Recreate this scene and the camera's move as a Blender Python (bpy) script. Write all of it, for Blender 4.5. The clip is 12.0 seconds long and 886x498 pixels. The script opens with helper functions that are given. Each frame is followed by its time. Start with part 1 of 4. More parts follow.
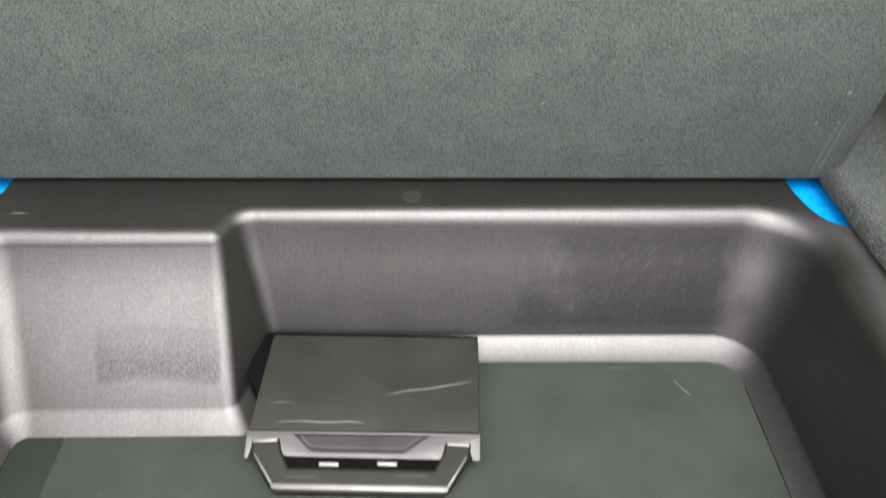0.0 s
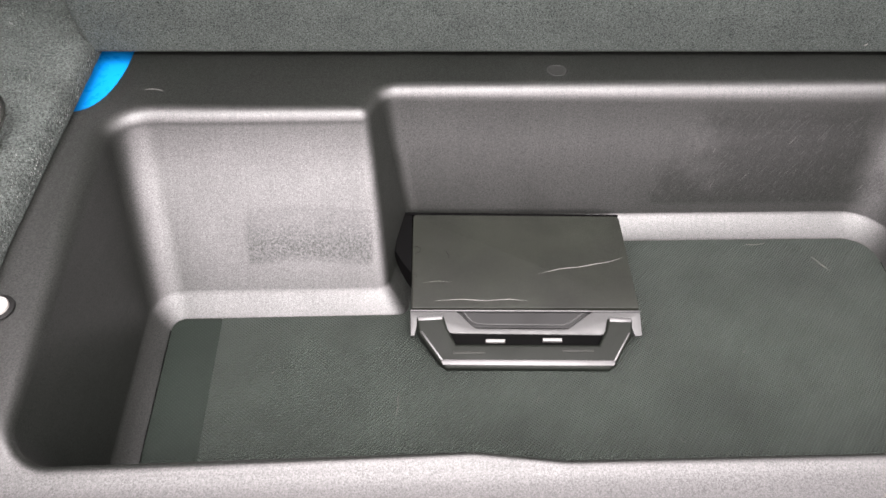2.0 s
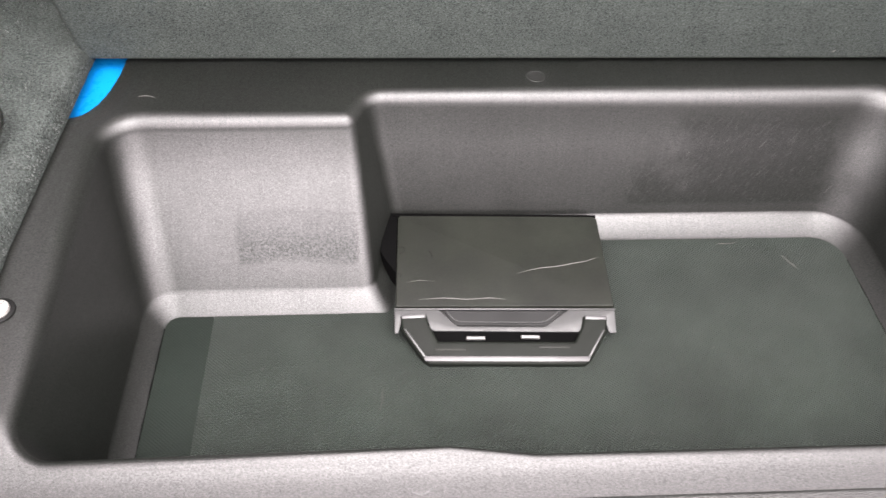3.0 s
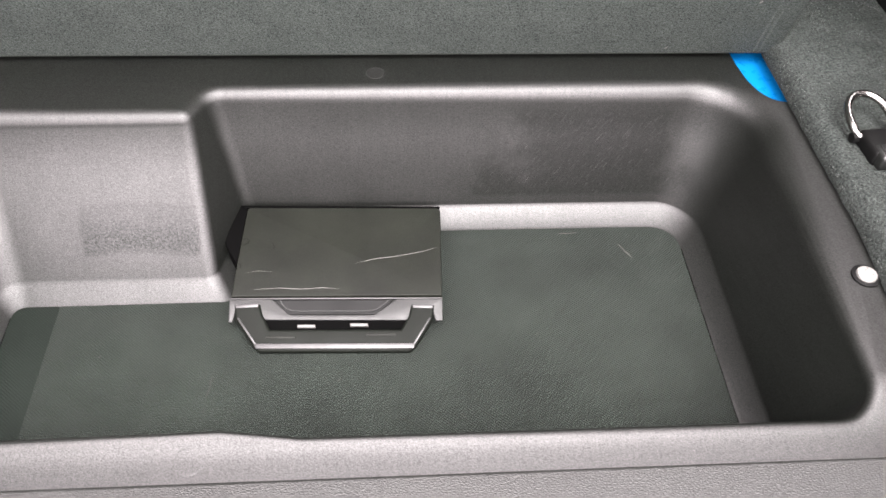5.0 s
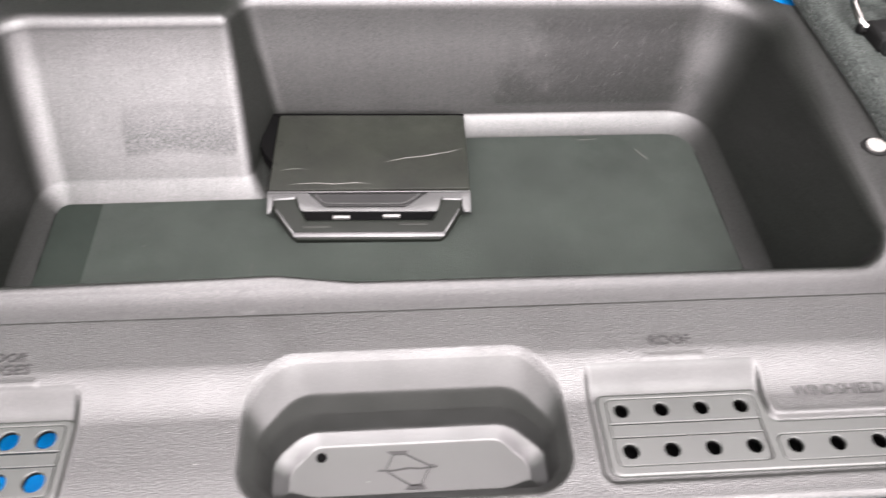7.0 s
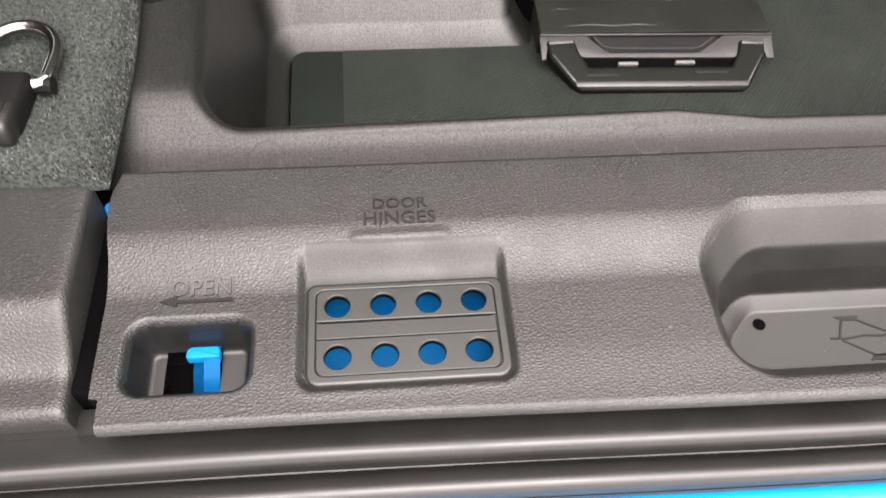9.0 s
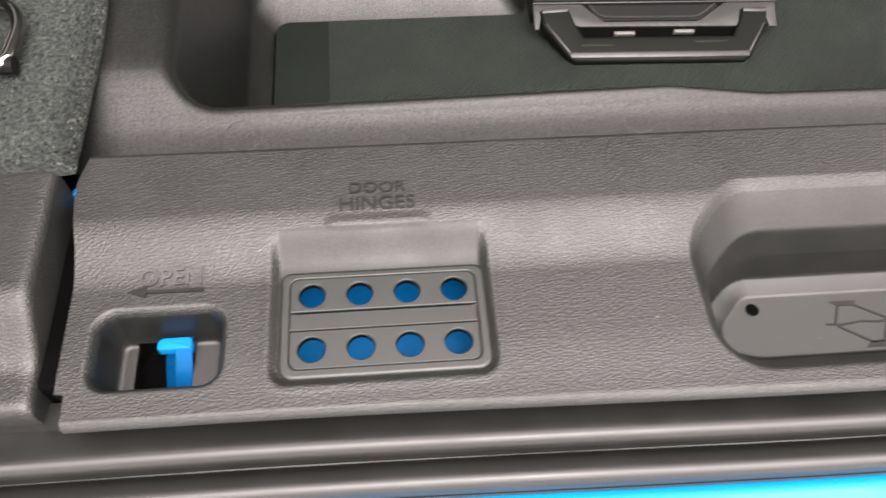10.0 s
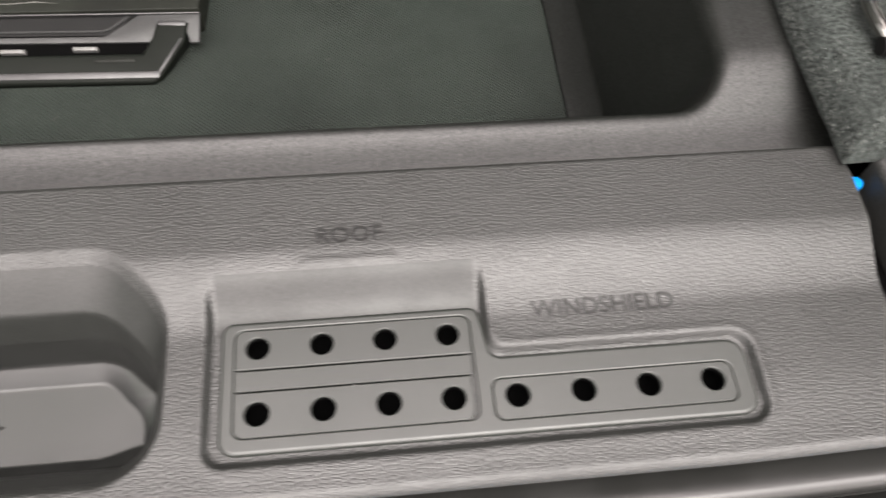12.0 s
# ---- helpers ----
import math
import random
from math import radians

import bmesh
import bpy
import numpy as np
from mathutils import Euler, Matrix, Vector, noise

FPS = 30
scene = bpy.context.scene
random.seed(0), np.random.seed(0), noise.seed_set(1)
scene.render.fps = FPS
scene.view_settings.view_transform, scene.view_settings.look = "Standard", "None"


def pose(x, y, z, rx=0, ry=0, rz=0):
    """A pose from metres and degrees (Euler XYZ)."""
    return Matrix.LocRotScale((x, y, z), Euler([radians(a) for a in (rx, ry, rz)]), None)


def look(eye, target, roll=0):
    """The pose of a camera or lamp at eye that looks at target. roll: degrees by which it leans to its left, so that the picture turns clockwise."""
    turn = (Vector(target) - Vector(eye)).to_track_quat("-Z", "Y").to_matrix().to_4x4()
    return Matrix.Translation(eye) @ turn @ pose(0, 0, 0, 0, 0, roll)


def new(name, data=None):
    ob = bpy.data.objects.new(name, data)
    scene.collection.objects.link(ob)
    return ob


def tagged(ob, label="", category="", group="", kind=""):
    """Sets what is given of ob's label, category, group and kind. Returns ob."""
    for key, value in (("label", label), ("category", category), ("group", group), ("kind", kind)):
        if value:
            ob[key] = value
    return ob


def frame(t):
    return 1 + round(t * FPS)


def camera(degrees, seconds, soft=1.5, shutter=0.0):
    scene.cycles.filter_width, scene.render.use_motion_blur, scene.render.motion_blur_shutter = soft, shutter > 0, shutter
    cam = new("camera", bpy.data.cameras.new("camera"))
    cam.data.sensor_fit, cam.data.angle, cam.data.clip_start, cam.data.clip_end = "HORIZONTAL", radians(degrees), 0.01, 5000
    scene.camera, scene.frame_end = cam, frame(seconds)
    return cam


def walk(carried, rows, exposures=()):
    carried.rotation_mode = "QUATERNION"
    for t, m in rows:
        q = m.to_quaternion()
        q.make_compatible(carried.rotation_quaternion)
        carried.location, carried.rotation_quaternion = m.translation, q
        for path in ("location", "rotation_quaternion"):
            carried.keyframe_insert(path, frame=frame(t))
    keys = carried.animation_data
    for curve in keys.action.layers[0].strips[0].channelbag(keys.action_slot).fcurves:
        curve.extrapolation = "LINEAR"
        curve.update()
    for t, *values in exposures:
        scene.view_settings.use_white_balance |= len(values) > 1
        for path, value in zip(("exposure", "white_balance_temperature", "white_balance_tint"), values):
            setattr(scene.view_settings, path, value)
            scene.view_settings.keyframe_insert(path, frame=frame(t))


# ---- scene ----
cam = camera(60.0, 12.0, soft=1.5, shutter=0.5)
PATH = [
    (0, (-0.015, 0.136, 0.654), (0.015, 1.715, -0.573), 0.6),
    (0.5, (0.004, 0.12, 0.666), (0.0, 1.582, -0.698), -0.8),
    (1, (-0.093, 0.116, 0.658), (-0.035, 1.548, -0.737), 1.4),
    (1.5, (-0.183, 0.13, 0.64), (-0.095, 1.538, -0.778), 2.0),
    (2, (-0.206, 0.148, 0.641), (-0.111, 1.518, -0.814), 2.2),
    (2.5, (-0.211, 0.143, 0.657), (-0.119, 1.498, -0.811), 2.0),
    (3, (-0.194, 0.135, 0.675), (-0.087, 1.481, -0.801), 2.5),
    (3.5, (-0.146, 0.126, 0.697), (-0.028, 1.455, -0.793), 2.9),
    (3.7, (-0.121, 0.134, 0.709), (-0.006, 1.43, -0.81), 2.8),
    (5.3, (-0.003, 0.103, 0.718), (0.121, 1.405, -0.795), 2.9),
    (5.5, (0.005, 0.094, 0.717), (0.126, 1.394, -0.798), 2.7),
    (6, (0.012, 0.048, 0.699), (0.132, 1.356, -0.81), 2.5),
    (6.5, (0.004, 0.004, 0.682), (0.137, 1.314, -0.824), 2.7),
    (7, (-0.064, -0.008, 0.662), (0.077, 1.302, -0.842), 2.9),
    (7.5, (-0.196, 0.01, 0.64), (-0.066, 1.325, -0.861), 2.3),
    (7.7, (-0.251, 0.008, 0.619), (-0.119, 1.338, -0.869), 2.1),
    (9.3, (-0.366, 0.055, 0.518), (-0.214, 1.14, -1.155), 4.0),
    (9.5, (-0.365, 0.06, 0.514), (-0.22, 1.13, -1.169), 3.7),
    (10, (-0.348, 0.064, 0.522), (-0.218, 1.115, -1.174), 3.0),
    (10.5, (-0.204, 0.055, 0.548), (-0.069, 1.075, -1.167), 3.4),
    (10.8, (-0.064, 0.08, 0.545), (0.086, 1.038, -1.204), 3.9),
    (11, (0.01, 0.08, 0.524), (0.161, 1.111, -1.183), 4.0),
    (11.2, (0.058, 0.1, 0.527), (0.194, 1.087, -1.207), 3.0),
    (11.5, (0.097, 0.117, 0.513), (0.264, 1.116, -1.212), 4.7),
    (12, (0.169, 0.121, 0.501), (0.348, 1.102, -1.233), 5.3),
]
EXPOSURES = [(0.0, 4.25, 6600, 7), (0.5, 4.26, 6600, 8), (1.0, 4.25, 6600, 10), (3.7, 4.26, 6600, 10), (5.3, 4.26, 6600, 10), (6.5, 4.38, 6550, 10), (7.0, 4.38, 6550, 10), (7.7, 4.25, 6600, 10), (9.3, 3.48, 6900, 10), (10.5, 3.38, 6850, 9), (11.0, 3.37, 6830, 8), (11.5, 3.46, 6810, 7), (12.0, 3.48, 6800, 6)]
walk(cam, [(t, look(eye, target, roll)) for t, eye, target, roll in PATH], EXPOSURES)

from mathutils import geometry

# ---------------------------------------------------------------- light
SUN_EL, SUN_AZ = radians(63), radians(166)
world = bpy.data.worlds.new("sky")
scene.world = world
world.use_nodes = True
wn = world.node_tree.nodes
sky = wn.new("ShaderNodeTexSky")
sky.sky_type = "NISHITA"
sky.sun_disc = False
sky.sun_elevation, sky.sun_rotation = SUN_EL, SUN_AZ
sky.air_density, sky.dust_density, sky.ozone_density = 1.0, 6.0, 1.0
grey = wn.new("ShaderNodeHueSaturation")
grey.inputs["Saturation"].default_value = 0.06
world.node_tree.links.new(sky.outputs[0], grey.inputs["Color"])
world.node_tree.links.new(grey.outputs[0], wn["Background"].inputs["Color"])
wn["Background"].inputs["Strength"].default_value = 0.05
sun = new("sun", bpy.data.lights.new("sun", "SUN"))
sun.data.energy, sun.data.angle, sun.data.color = 1.5, radians(112), (1.0, 0.855, 0.915)
sun.matrix_world = look((3 * math.cos(SUN_EL) * math.sin(SUN_AZ), 3 * math.cos(SUN_EL) * math.cos(SUN_AZ), 3 * math.sin(SUN_EL)), (0, 0, 0))


# ---------------------------------------------------------------- materials
def material(name, base, rough=0.5, metal=0.0, spec=0.5, ior=1.5, grain=0.0, grain_scale=900.0, bump=0.0, blotch=0.25, blotch_scale=9.0,
             kind="noise", bump_scale=0.0, dust=0.0, scuff=0.0, island=0.0, sparkle=0.0, uneven=0.07):
    """A surface with a coarse blotch, a fine grain and a relief, all in metres of the object's own space."""
    m = bpy.data.materials.new(name)
    m.use_nodes = True
    nt = m.node_tree
    nd, ln = nt.nodes, nt.links
    b = nd["Principled BSDF"]
    b.inputs["Metallic"].default_value = metal
    b.inputs["Specular IOR Level"].default_value = spec
    b.inputs["IOR"].default_value = ior
    co = nd.new("ShaderNodeTexCoord")

    def noise_tex(scale, detail=3.0, rough_=0.6):
        n = nd.new("ShaderNodeTexNoise")
        n.inputs["Scale"].default_value, n.inputs["Detail"].default_value, n.inputs["Roughness"].default_value = scale, detail, rough_
        ln.new(co.outputs["Object"], n.inputs["Vector"])
        return n

    def ramp(a, bb, lo, hi, src):
        r = nd.new("ShaderNodeMapRange")
        r.inputs["From Min"].default_value, r.inputs["From Max"].default_value = a, bb
        r.inputs["To Min"].default_value, r.inputs["To Max"].default_value = lo, hi
        ln.new(src, r.inputs["Value"])
        return r

    if sparkle:
        glint = ramp(0.32, 0.68, spec * (1 - sparkle), spec * (1 + sparkle), noise_tex(grain_scale * 0.8, 2.0, 0.8).outputs["Fac"])
        ln.new(glint.outputs[0], b.inputs["Specular IOR Level"])
    big = ramp(0.3, 0.7, 1 - blotch, 1 + blotch, noise_tex(blotch_scale, 5.0).outputs["Fac"])
    fine = ramp(0.3, 0.7, 1 - grain, 1 + grain, noise_tex(grain_scale, 2.0).outputs["Fac"])
    mul = nd.new("ShaderNodeMath")
    mul.operation = "MULTIPLY"
    ln.new(big.outputs[0], mul.inputs[0])
    ln.new(fine.outputs[0], mul.inputs[1])
    col = nd.new("ShaderNodeMix")
    col.data_type, col.blend_type = "RGBA", "MULTIPLY"
    col.inputs["Factor"].default_value = 1.0
    col.inputs["A"].default_value = (*base, 1)
    ln.new(mul.outputs[0], col.inputs["B"])
    out = col.outputs["Result"]
    if island:
        geo = nd.new("ShaderNodeNewGeometry")
        vary = ramp(0.0, 1.0, 1 - island, 1 + island, geo.outputs["Random Per Island"])
        im = nd.new("ShaderNodeMix")
        im.data_type, im.blend_type = "RGBA", "MULTIPLY"
        im.inputs["Factor"].default_value = 1.0
        ln.new(out, im.inputs["A"])
        ln.new(vary.outputs[0], im.inputs["B"])
        out = im.outputs["Result"]
    if dust:
        speck = ramp(0.66, 0.74, 0.0, dust, noise_tex(1400.0, 1.0).outputs["Fac"])
        dm = nd.new("ShaderNodeMix")
        dm.data_type = "RGBA"
        dm.inputs["B"].default_value = (0.20, 0.19, 0.18, 1)
        ln.new(speck.outputs[0], dm.inputs["Factor"])
        ln.new(out, dm.inputs["A"])
        out = dm.outputs["Result"]
    if scuff:
        # fine scratches in two directions, gathered in worn areas
        area = ramp(0.48, 0.66, 0.0, 1.0, noise_tex(6.5, 3.0).outputs["Fac"])
        for turn, sc in ((0.7, (90.0, 2600.0, 700.0)), (-0.45, (60.0, 2200.0, 900.0))):
            mp = nd.new("ShaderNodeMapping")
            mp.inputs["Rotation"].default_value = (0.0, turn, turn)
            mp.inputs["Scale"].default_value = sc
            ln.new(co.outputs["Object"], mp.inputs["Vector"])
            sn = nd.new("ShaderNodeTexNoise")
            sn.inputs["Scale"].default_value, sn.inputs["Detail"].default_value = 1.0, 1.0
            ln.new(mp.outputs[0], sn.inputs["Vector"])
            line = ramp(0.66, 0.74, 0.0, scuff, sn.outputs["Fac"])
            on = nd.new("ShaderNodeMath")
            on.operation = "MULTIPLY"
            ln.new(line.outputs[0], on.inputs[0])
            ln.new(area.outputs[0], on.inputs[1])
            sm = nd.new("ShaderNodeMix")
            sm.data_type = "RGBA"
            sm.inputs["B"].default_value = (0.05, 0.0485, 0.045, 1)
            ln.new(on.outputs[0], sm.inputs["Factor"])
            ln.new(out, sm.inputs["A"])
            out = sm.outputs["Result"]
    ln.new(out, b.inputs["Base Color"])
    rr = ramp(0.3, 0.7, max(0.03, rough - uneven), min(1.0, rough + uneven), noise_tex(blotch_scale * 3, 4.0).outputs["Fac"])
    ln.new(rr.outputs[0], b.inputs["Roughness"])
    if bump:
        bp = nd.new("ShaderNodeBump")
        bp.inputs["Distance"].default_value = bump
        bp.inputs["Strength"].default_value = 1.0
        if kind == "leather":
            warp = noise_tex(160.0, 2.0)
            add = nd.new("ShaderNodeVectorMath")
            add.operation = "MULTIPLY_ADD"
            add.inputs[1].default_value = (0.0016, 0.0016, 0.0016)
            ln.new(warp.outputs["Color"], add.inputs[0])
            st = nd.new("ShaderNodeMapping")
            st.inputs["Scale"].default_value = (0.66, 1.0, 1.0)
            ln.new(co.outputs["Object"], st.inputs["Vector"])
            ln.new(st.outputs[0], add.inputs[2])
            v = nd.new("ShaderNodeTexVoronoi")
            v.feature = "DISTANCE_TO_EDGE"
            v.inputs["Scale"].default_value = bump_scale or 520.0
            ln.new(add.outputs[0], v.inputs["Vector"])
            h = ramp(0.0, 0.27, 0.0, 1.0, v.outputs["Distance"]).outputs[0]
        elif kind == "weave":
            w1, w2 = nd.new("ShaderNodeTexWave"), nd.new("ShaderNodeTexWave")
            for w, d in ((w1, "X"), (w2, "Y")):
                w.bands_direction = d
                w.inputs["Scale"].default_value = bump_scale or 120.0
                w.inputs["Distortion"].default_value = 0.12
                rot = nd.new("ShaderNodeMapping")
                rot.inputs["Rotation"].default_value = (0.0, 0.0, 0.7)
                ln.new(co.outputs["Object"], rot.inputs["Vector"])
                ln.new(rot.outputs[0], w.inputs["Vector"])
            mx = nd.new("ShaderNodeMath")
            mx.operation = "MULTIPLY"
            ln.new(w1.outputs["Fac"], mx.inputs[0])
            ln.new(w2.outputs["Fac"], mx.inputs[1])
            h = mx.outputs[0]
            tone = ramp(0.0, 0.7, 0.80, 1.38, h)
            wm = nd.new("ShaderNodeMix")
            wm.data_type, wm.blend_type = "RGBA", "MULTIPLY"
            wm.inputs["Factor"].default_value = 1.0
            ln.new(out, wm.inputs["A"])
            ln.new(tone.outputs[0], wm.inputs["B"])
            ln.new(wm.outputs["Result"], b.inputs["Base Color"])
        else:
            h = noise_tex(bump_scale or grain_scale, 3.0, 0.65).outputs["Fac"]
        ln.new(h, bp.inputs["Height"])
        ln.new(bp.outputs[0], b.inputs["Normal"])
    return m


TUB = material("tub_plastic", (0.0012, 0.0017, 0.0011), 0.45, spec=0.49, ior=1.5, scuff=0.15, grain=0.35, grain_scale=1000, bump=0.0001, blotch=0.18, blotch_scale=7, dust=0.12, sparkle=0.36, uneven=0.025)
MAT_FABRIC = material("ribbed_mat", (0.0118, 0.0152, 0.0126), 0.75, spec=0.15, grain=0.25, grain_scale=700, bump=0.0012, kind="weave", blotch=0.32, blotch_scale=7, dust=0.03)
MAT_STRIP = material("smooth_mat", (0.0068, 0.0090, 0.0074), 0.75, spec=0.06, grain=0.2, grain_scale=700, bump=0.0003, kind="weave", blotch=0.15)
SEAT = material("seat_felt", (0.0350, 0.0408, 0.0374), 0.95, spec=0.08, grain=0.72, grain_scale=700, bump=0.0014, bump_scale=700, blotch=0.12, blotch_scale=24)
CARPET = material("pile_carpet", (0.0240, 0.0277, 0.0256), 0.95, spec=0.08, grain=0.7, grain_scale=420, bump=0.002, bump_scale=420, blotch=0.2, blotch_scale=22, dust=0.14)
PILE = material("carpet_fibre", (0.0500, 0.0550, 0.0510), 0.85, spec=0.15, grain=0.9, grain_scale=600, blotch=0.35, blotch_scale=30, dust=0.10, island=0.42)
LEATHER = material("grained_plastic", (0.0085, 0.0090, 0.0082), 0.45, spec=0.45, ior=1.5, grain=0.2, grain_scale=900, bump=0.00015, kind="leather", bump_scale=530, blotch=0.1, sparkle=0.15)
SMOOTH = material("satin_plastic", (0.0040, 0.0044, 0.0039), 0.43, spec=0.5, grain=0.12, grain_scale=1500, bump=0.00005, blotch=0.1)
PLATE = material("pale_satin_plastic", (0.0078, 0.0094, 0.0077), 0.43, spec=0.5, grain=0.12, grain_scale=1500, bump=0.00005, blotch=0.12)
# ungrained plastic, its sheen lowered to tone down the bright slopes
SLOPE_PLASTIC = material("dulled_slope_plastic", (0.0080, 0.0086, 0.0078), 0.45, spec=0.30, ior=1.5, grain=0.2, grain_scale=900, bump=0.00006, bump_scale=500, blotch=0.1, sparkle=0.15)
MARK = material("mark_plastic", (0.0042, 0.0046, 0.0040), 0.5, spec=0.5, grain=0.3, bump=0.0001, blotch=0.2, blotch_scale=60)
BLACK = material("black_plastic", (0.0035, 0.0036, 0.0035), 0.5, spec=0.1, grain=0.15, bump=0.00004, blotch=0.15, dust=0.02)
BOX = material("box_plastic", (0.0050, 0.0057, 0.0042), 0.55, spec=0.15, grain=0.3, grain_scale=900, bump=0.0002, blotch=0.38, blotch_scale=13, dust=0.05, sparkle=0.2)
GREY_PLASTIC = material("grey_plastic", (0.0042, 0.0050, 0.0040), 0.5, spec=0.06, grain=0.2, bump=0.00005, blotch=0.15, dust=0.02)
LINT = material("pale_lint", (0.030, 0.031, 0.028), 0.9, spec=0.1, blotch=0.3, blotch_scale=80)
SILVER = material("satin_silver", (0.034, 0.0345, 0.034), 0.55, metal=0.5, spec=0.3, grain=0.12, blotch=0.1, blotch_scale=40)
EDGE_METAL = material("bright_edge", (0.042, 0.042, 0.042), 0.36, metal=0.7, spec=0.35, blotch=0.12, blotch_scale=60)
CHROME = material("polished_steel", (0.32, 0.31, 0.295), 0.16, metal=1.0, blotch=0.05)
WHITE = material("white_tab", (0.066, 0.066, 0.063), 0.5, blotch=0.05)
STUD = material("nickel_stud", (0.27, 0.265, 0.25), 0.3, metal=0.55, blotch=0.1, blotch_scale=160)
BODY_BLUE = material("blue_body_paint", (0.001, 0.150, 0.330), 0.16, spec=0.5, blotch=0.05)
BLUE = material("blue_paint", (0.001, 0.110, 0.310), 0.3, spec=0.06, blotch=0.06, blotch_scale=30)
RUBBER = material("seal_rubber", (0.0066, 0.0068, 0.0062), 0.38, spec=0.5, grain=0.1, bump=0.00008, blotch=0.15)
# near-black that paints shade in gaps, slots and holes; also colours the cracks
VOID = material("shade_and_crack_black", (0.0010, 0.0010, 0.0010), 0.9, spec=0.02)
SCRATCH = material("scratch_mark", (0.060, 0.059, 0.055), 0.7, blotch=0.4, blotch_scale=60)
ENGRAVED = material("engraved_plastic", (0.0042, 0.0043, 0.0040), 0.5, spec=0.26, blotch=0.1)
ROOF_LINER = material("roof_liner", (0.022, 0.024, 0.022), 0.95, grain=0.2)
BOUNCE_GROUND = material("pale_bounce_ground", (0.55, 0.545, 0.53), 0.8, grain=0.2, grain_scale=60, blotch=0.2, blotch_scale=0.6)


def brushed(m, lo, hi):
    """Dulls a band of the far wall between x = lo and hi with brush marks, where loads have rubbed it."""
    nd, ln = m.node_tree.nodes, m.node_tree.links
    b = nd["Principled BSDF"]
    old = b.inputs["Specular IOR Level"].links[0].from_socket
    co, sep = nd.new("ShaderNodeTexCoord"), nd.new("ShaderNodeSeparateXYZ")
    ln.new(co.outputs["Object"], sep.inputs[0])
    lean, turn = nd.new("ShaderNodeMapping"), nd.new("ShaderNodeMapping")
    lean.inputs["Rotation"].default_value = (0.0, -0.65, 0.0)
    turn.inputs["Scale"].default_value = (1000.0, 60.0, 75.0)
    ln.new(co.outputs["Object"], lean.inputs["Vector"])
    ln.new(lean.outputs[0], turn.inputs["Vector"])
    marks = nd.new("ShaderNodeTexNoise")
    marks.inputs["Scale"].default_value, marks.inputs["Detail"].default_value = 1.0, 4.0
    ln.new(turn.outputs[0], marks.inputs["Vector"])
    cloud = nd.new("ShaderNodeTexNoise")
    cloud.inputs["Scale"].default_value, cloud.inputs["Detail"].default_value = 14.0, 4.0
    ln.new(co.outputs["Object"], cloud.inputs["Vector"])

    def node(op, a, c):
        n = nd.new("ShaderNodeMath")
        n.operation = op
        for k, v in enumerate((a, c)):
            if isinstance(v, float):
                n.inputs[k].default_value = v
            else:
                ln.new(v, n.inputs[k])
        return n.outputs[0]

    def step(src, a, c):
        n = nd.new("ShaderNodeMapRange")
        n.interpolation_type = "SMOOTHSTEP"
        n.inputs["From Min"].default_value, n.inputs["From Max"].default_value = a, c
        ln.new(src, n.inputs["Value"])
        return n.outputs[0]
    wavy = node("ADD", sep.outputs[0], node("MULTIPLY", node("SUBTRACT", cloud.outputs["Fac"], 0.5), 0.28))
    band = node("MULTIPLY", node("MULTIPLY", step(wavy, lo, lo + 0.07), step(wavy, hi, hi - 0.05)), step(sep.outputs[1], 0.76, 0.79))
    band = node("MULTIPLY", band, node("MULTIPLY", step(sep.outputs[2], 0.15, 0.12), step(sep.outputs[2], 0.022, 0.030)))
    # dulled all over, with bright rubbed streaks left in it
    streak = step(marks.outputs["Fac"], 0.57, 0.68)
    dull = node("MULTIPLY", band, node("SUBTRACT", 0.33, node("MULTIPLY", streak, 0.42)))
    upright = nd.new("ShaderNodeMapping")
    upright.inputs["Scale"].default_value = (620.0, 20.0, 16.0)
    ln.new(co.outputs["Object"], upright.inputs["Vector"])
    comb = nd.new("ShaderNodeTexNoise")
    comb.inputs["Scale"].default_value, comb.inputs["Detail"].default_value = 1.0, 2.0
    ln.new(upright.outputs[0], comb.inputs["Vector"])
    fine = node("ADD", 1.0, node("MULTIPLY", node("SUBTRACT", comb.outputs["Fac"], 0.5), 0.22))
    keep = node("MULTIPLY", node("SUBTRACT", 1.0, dull), fine)
    # a soft-edged rectangle on the sloping wall, dulled where something was stuck
    grit = nd.new("ShaderNodeTexNoise")
    grit.inputs["Scale"].default_value, grit.inputs["Detail"].default_value = 420.0, 2.0
    ln.new(co.outputs["Object"], grit.inputs["Vector"])
    jag = node("MULTIPLY", node("SUBTRACT", cloud.outputs["Fac"], 0.5), 0.03)
    px, pz = node("ADD", sep.outputs[0], jag), node("ADD", sep.outputs[2], node("MULTIPLY", jag, 0.5))
    patch = node("MULTIPLY", node("MULTIPLY", step(px, -0.374, -0.366), step(px, -0.238, -0.243)), node("MULTIPLY", step(pz, 0.084, 0.078), step(pz, 0.030, 0.040)))
    patch = node("MULTIPLY", patch, node("MULTIPLY", step(sep.outputs[1], 0.69, 0.70), step(sep.outputs[1], 0.80, 0.79)))
    deep = node("ADD", 0.22, node("MULTIPLY", step(pz, 0.075, 0.045), 0.30))
    worn = node("MULTIPLY", node("MULTIPLY", patch, deep), step(grit.outputs["Fac"], 0.25, 0.70))
    keep = node("MULTIPLY", keep, node("SUBTRACT", 1.0, worn))
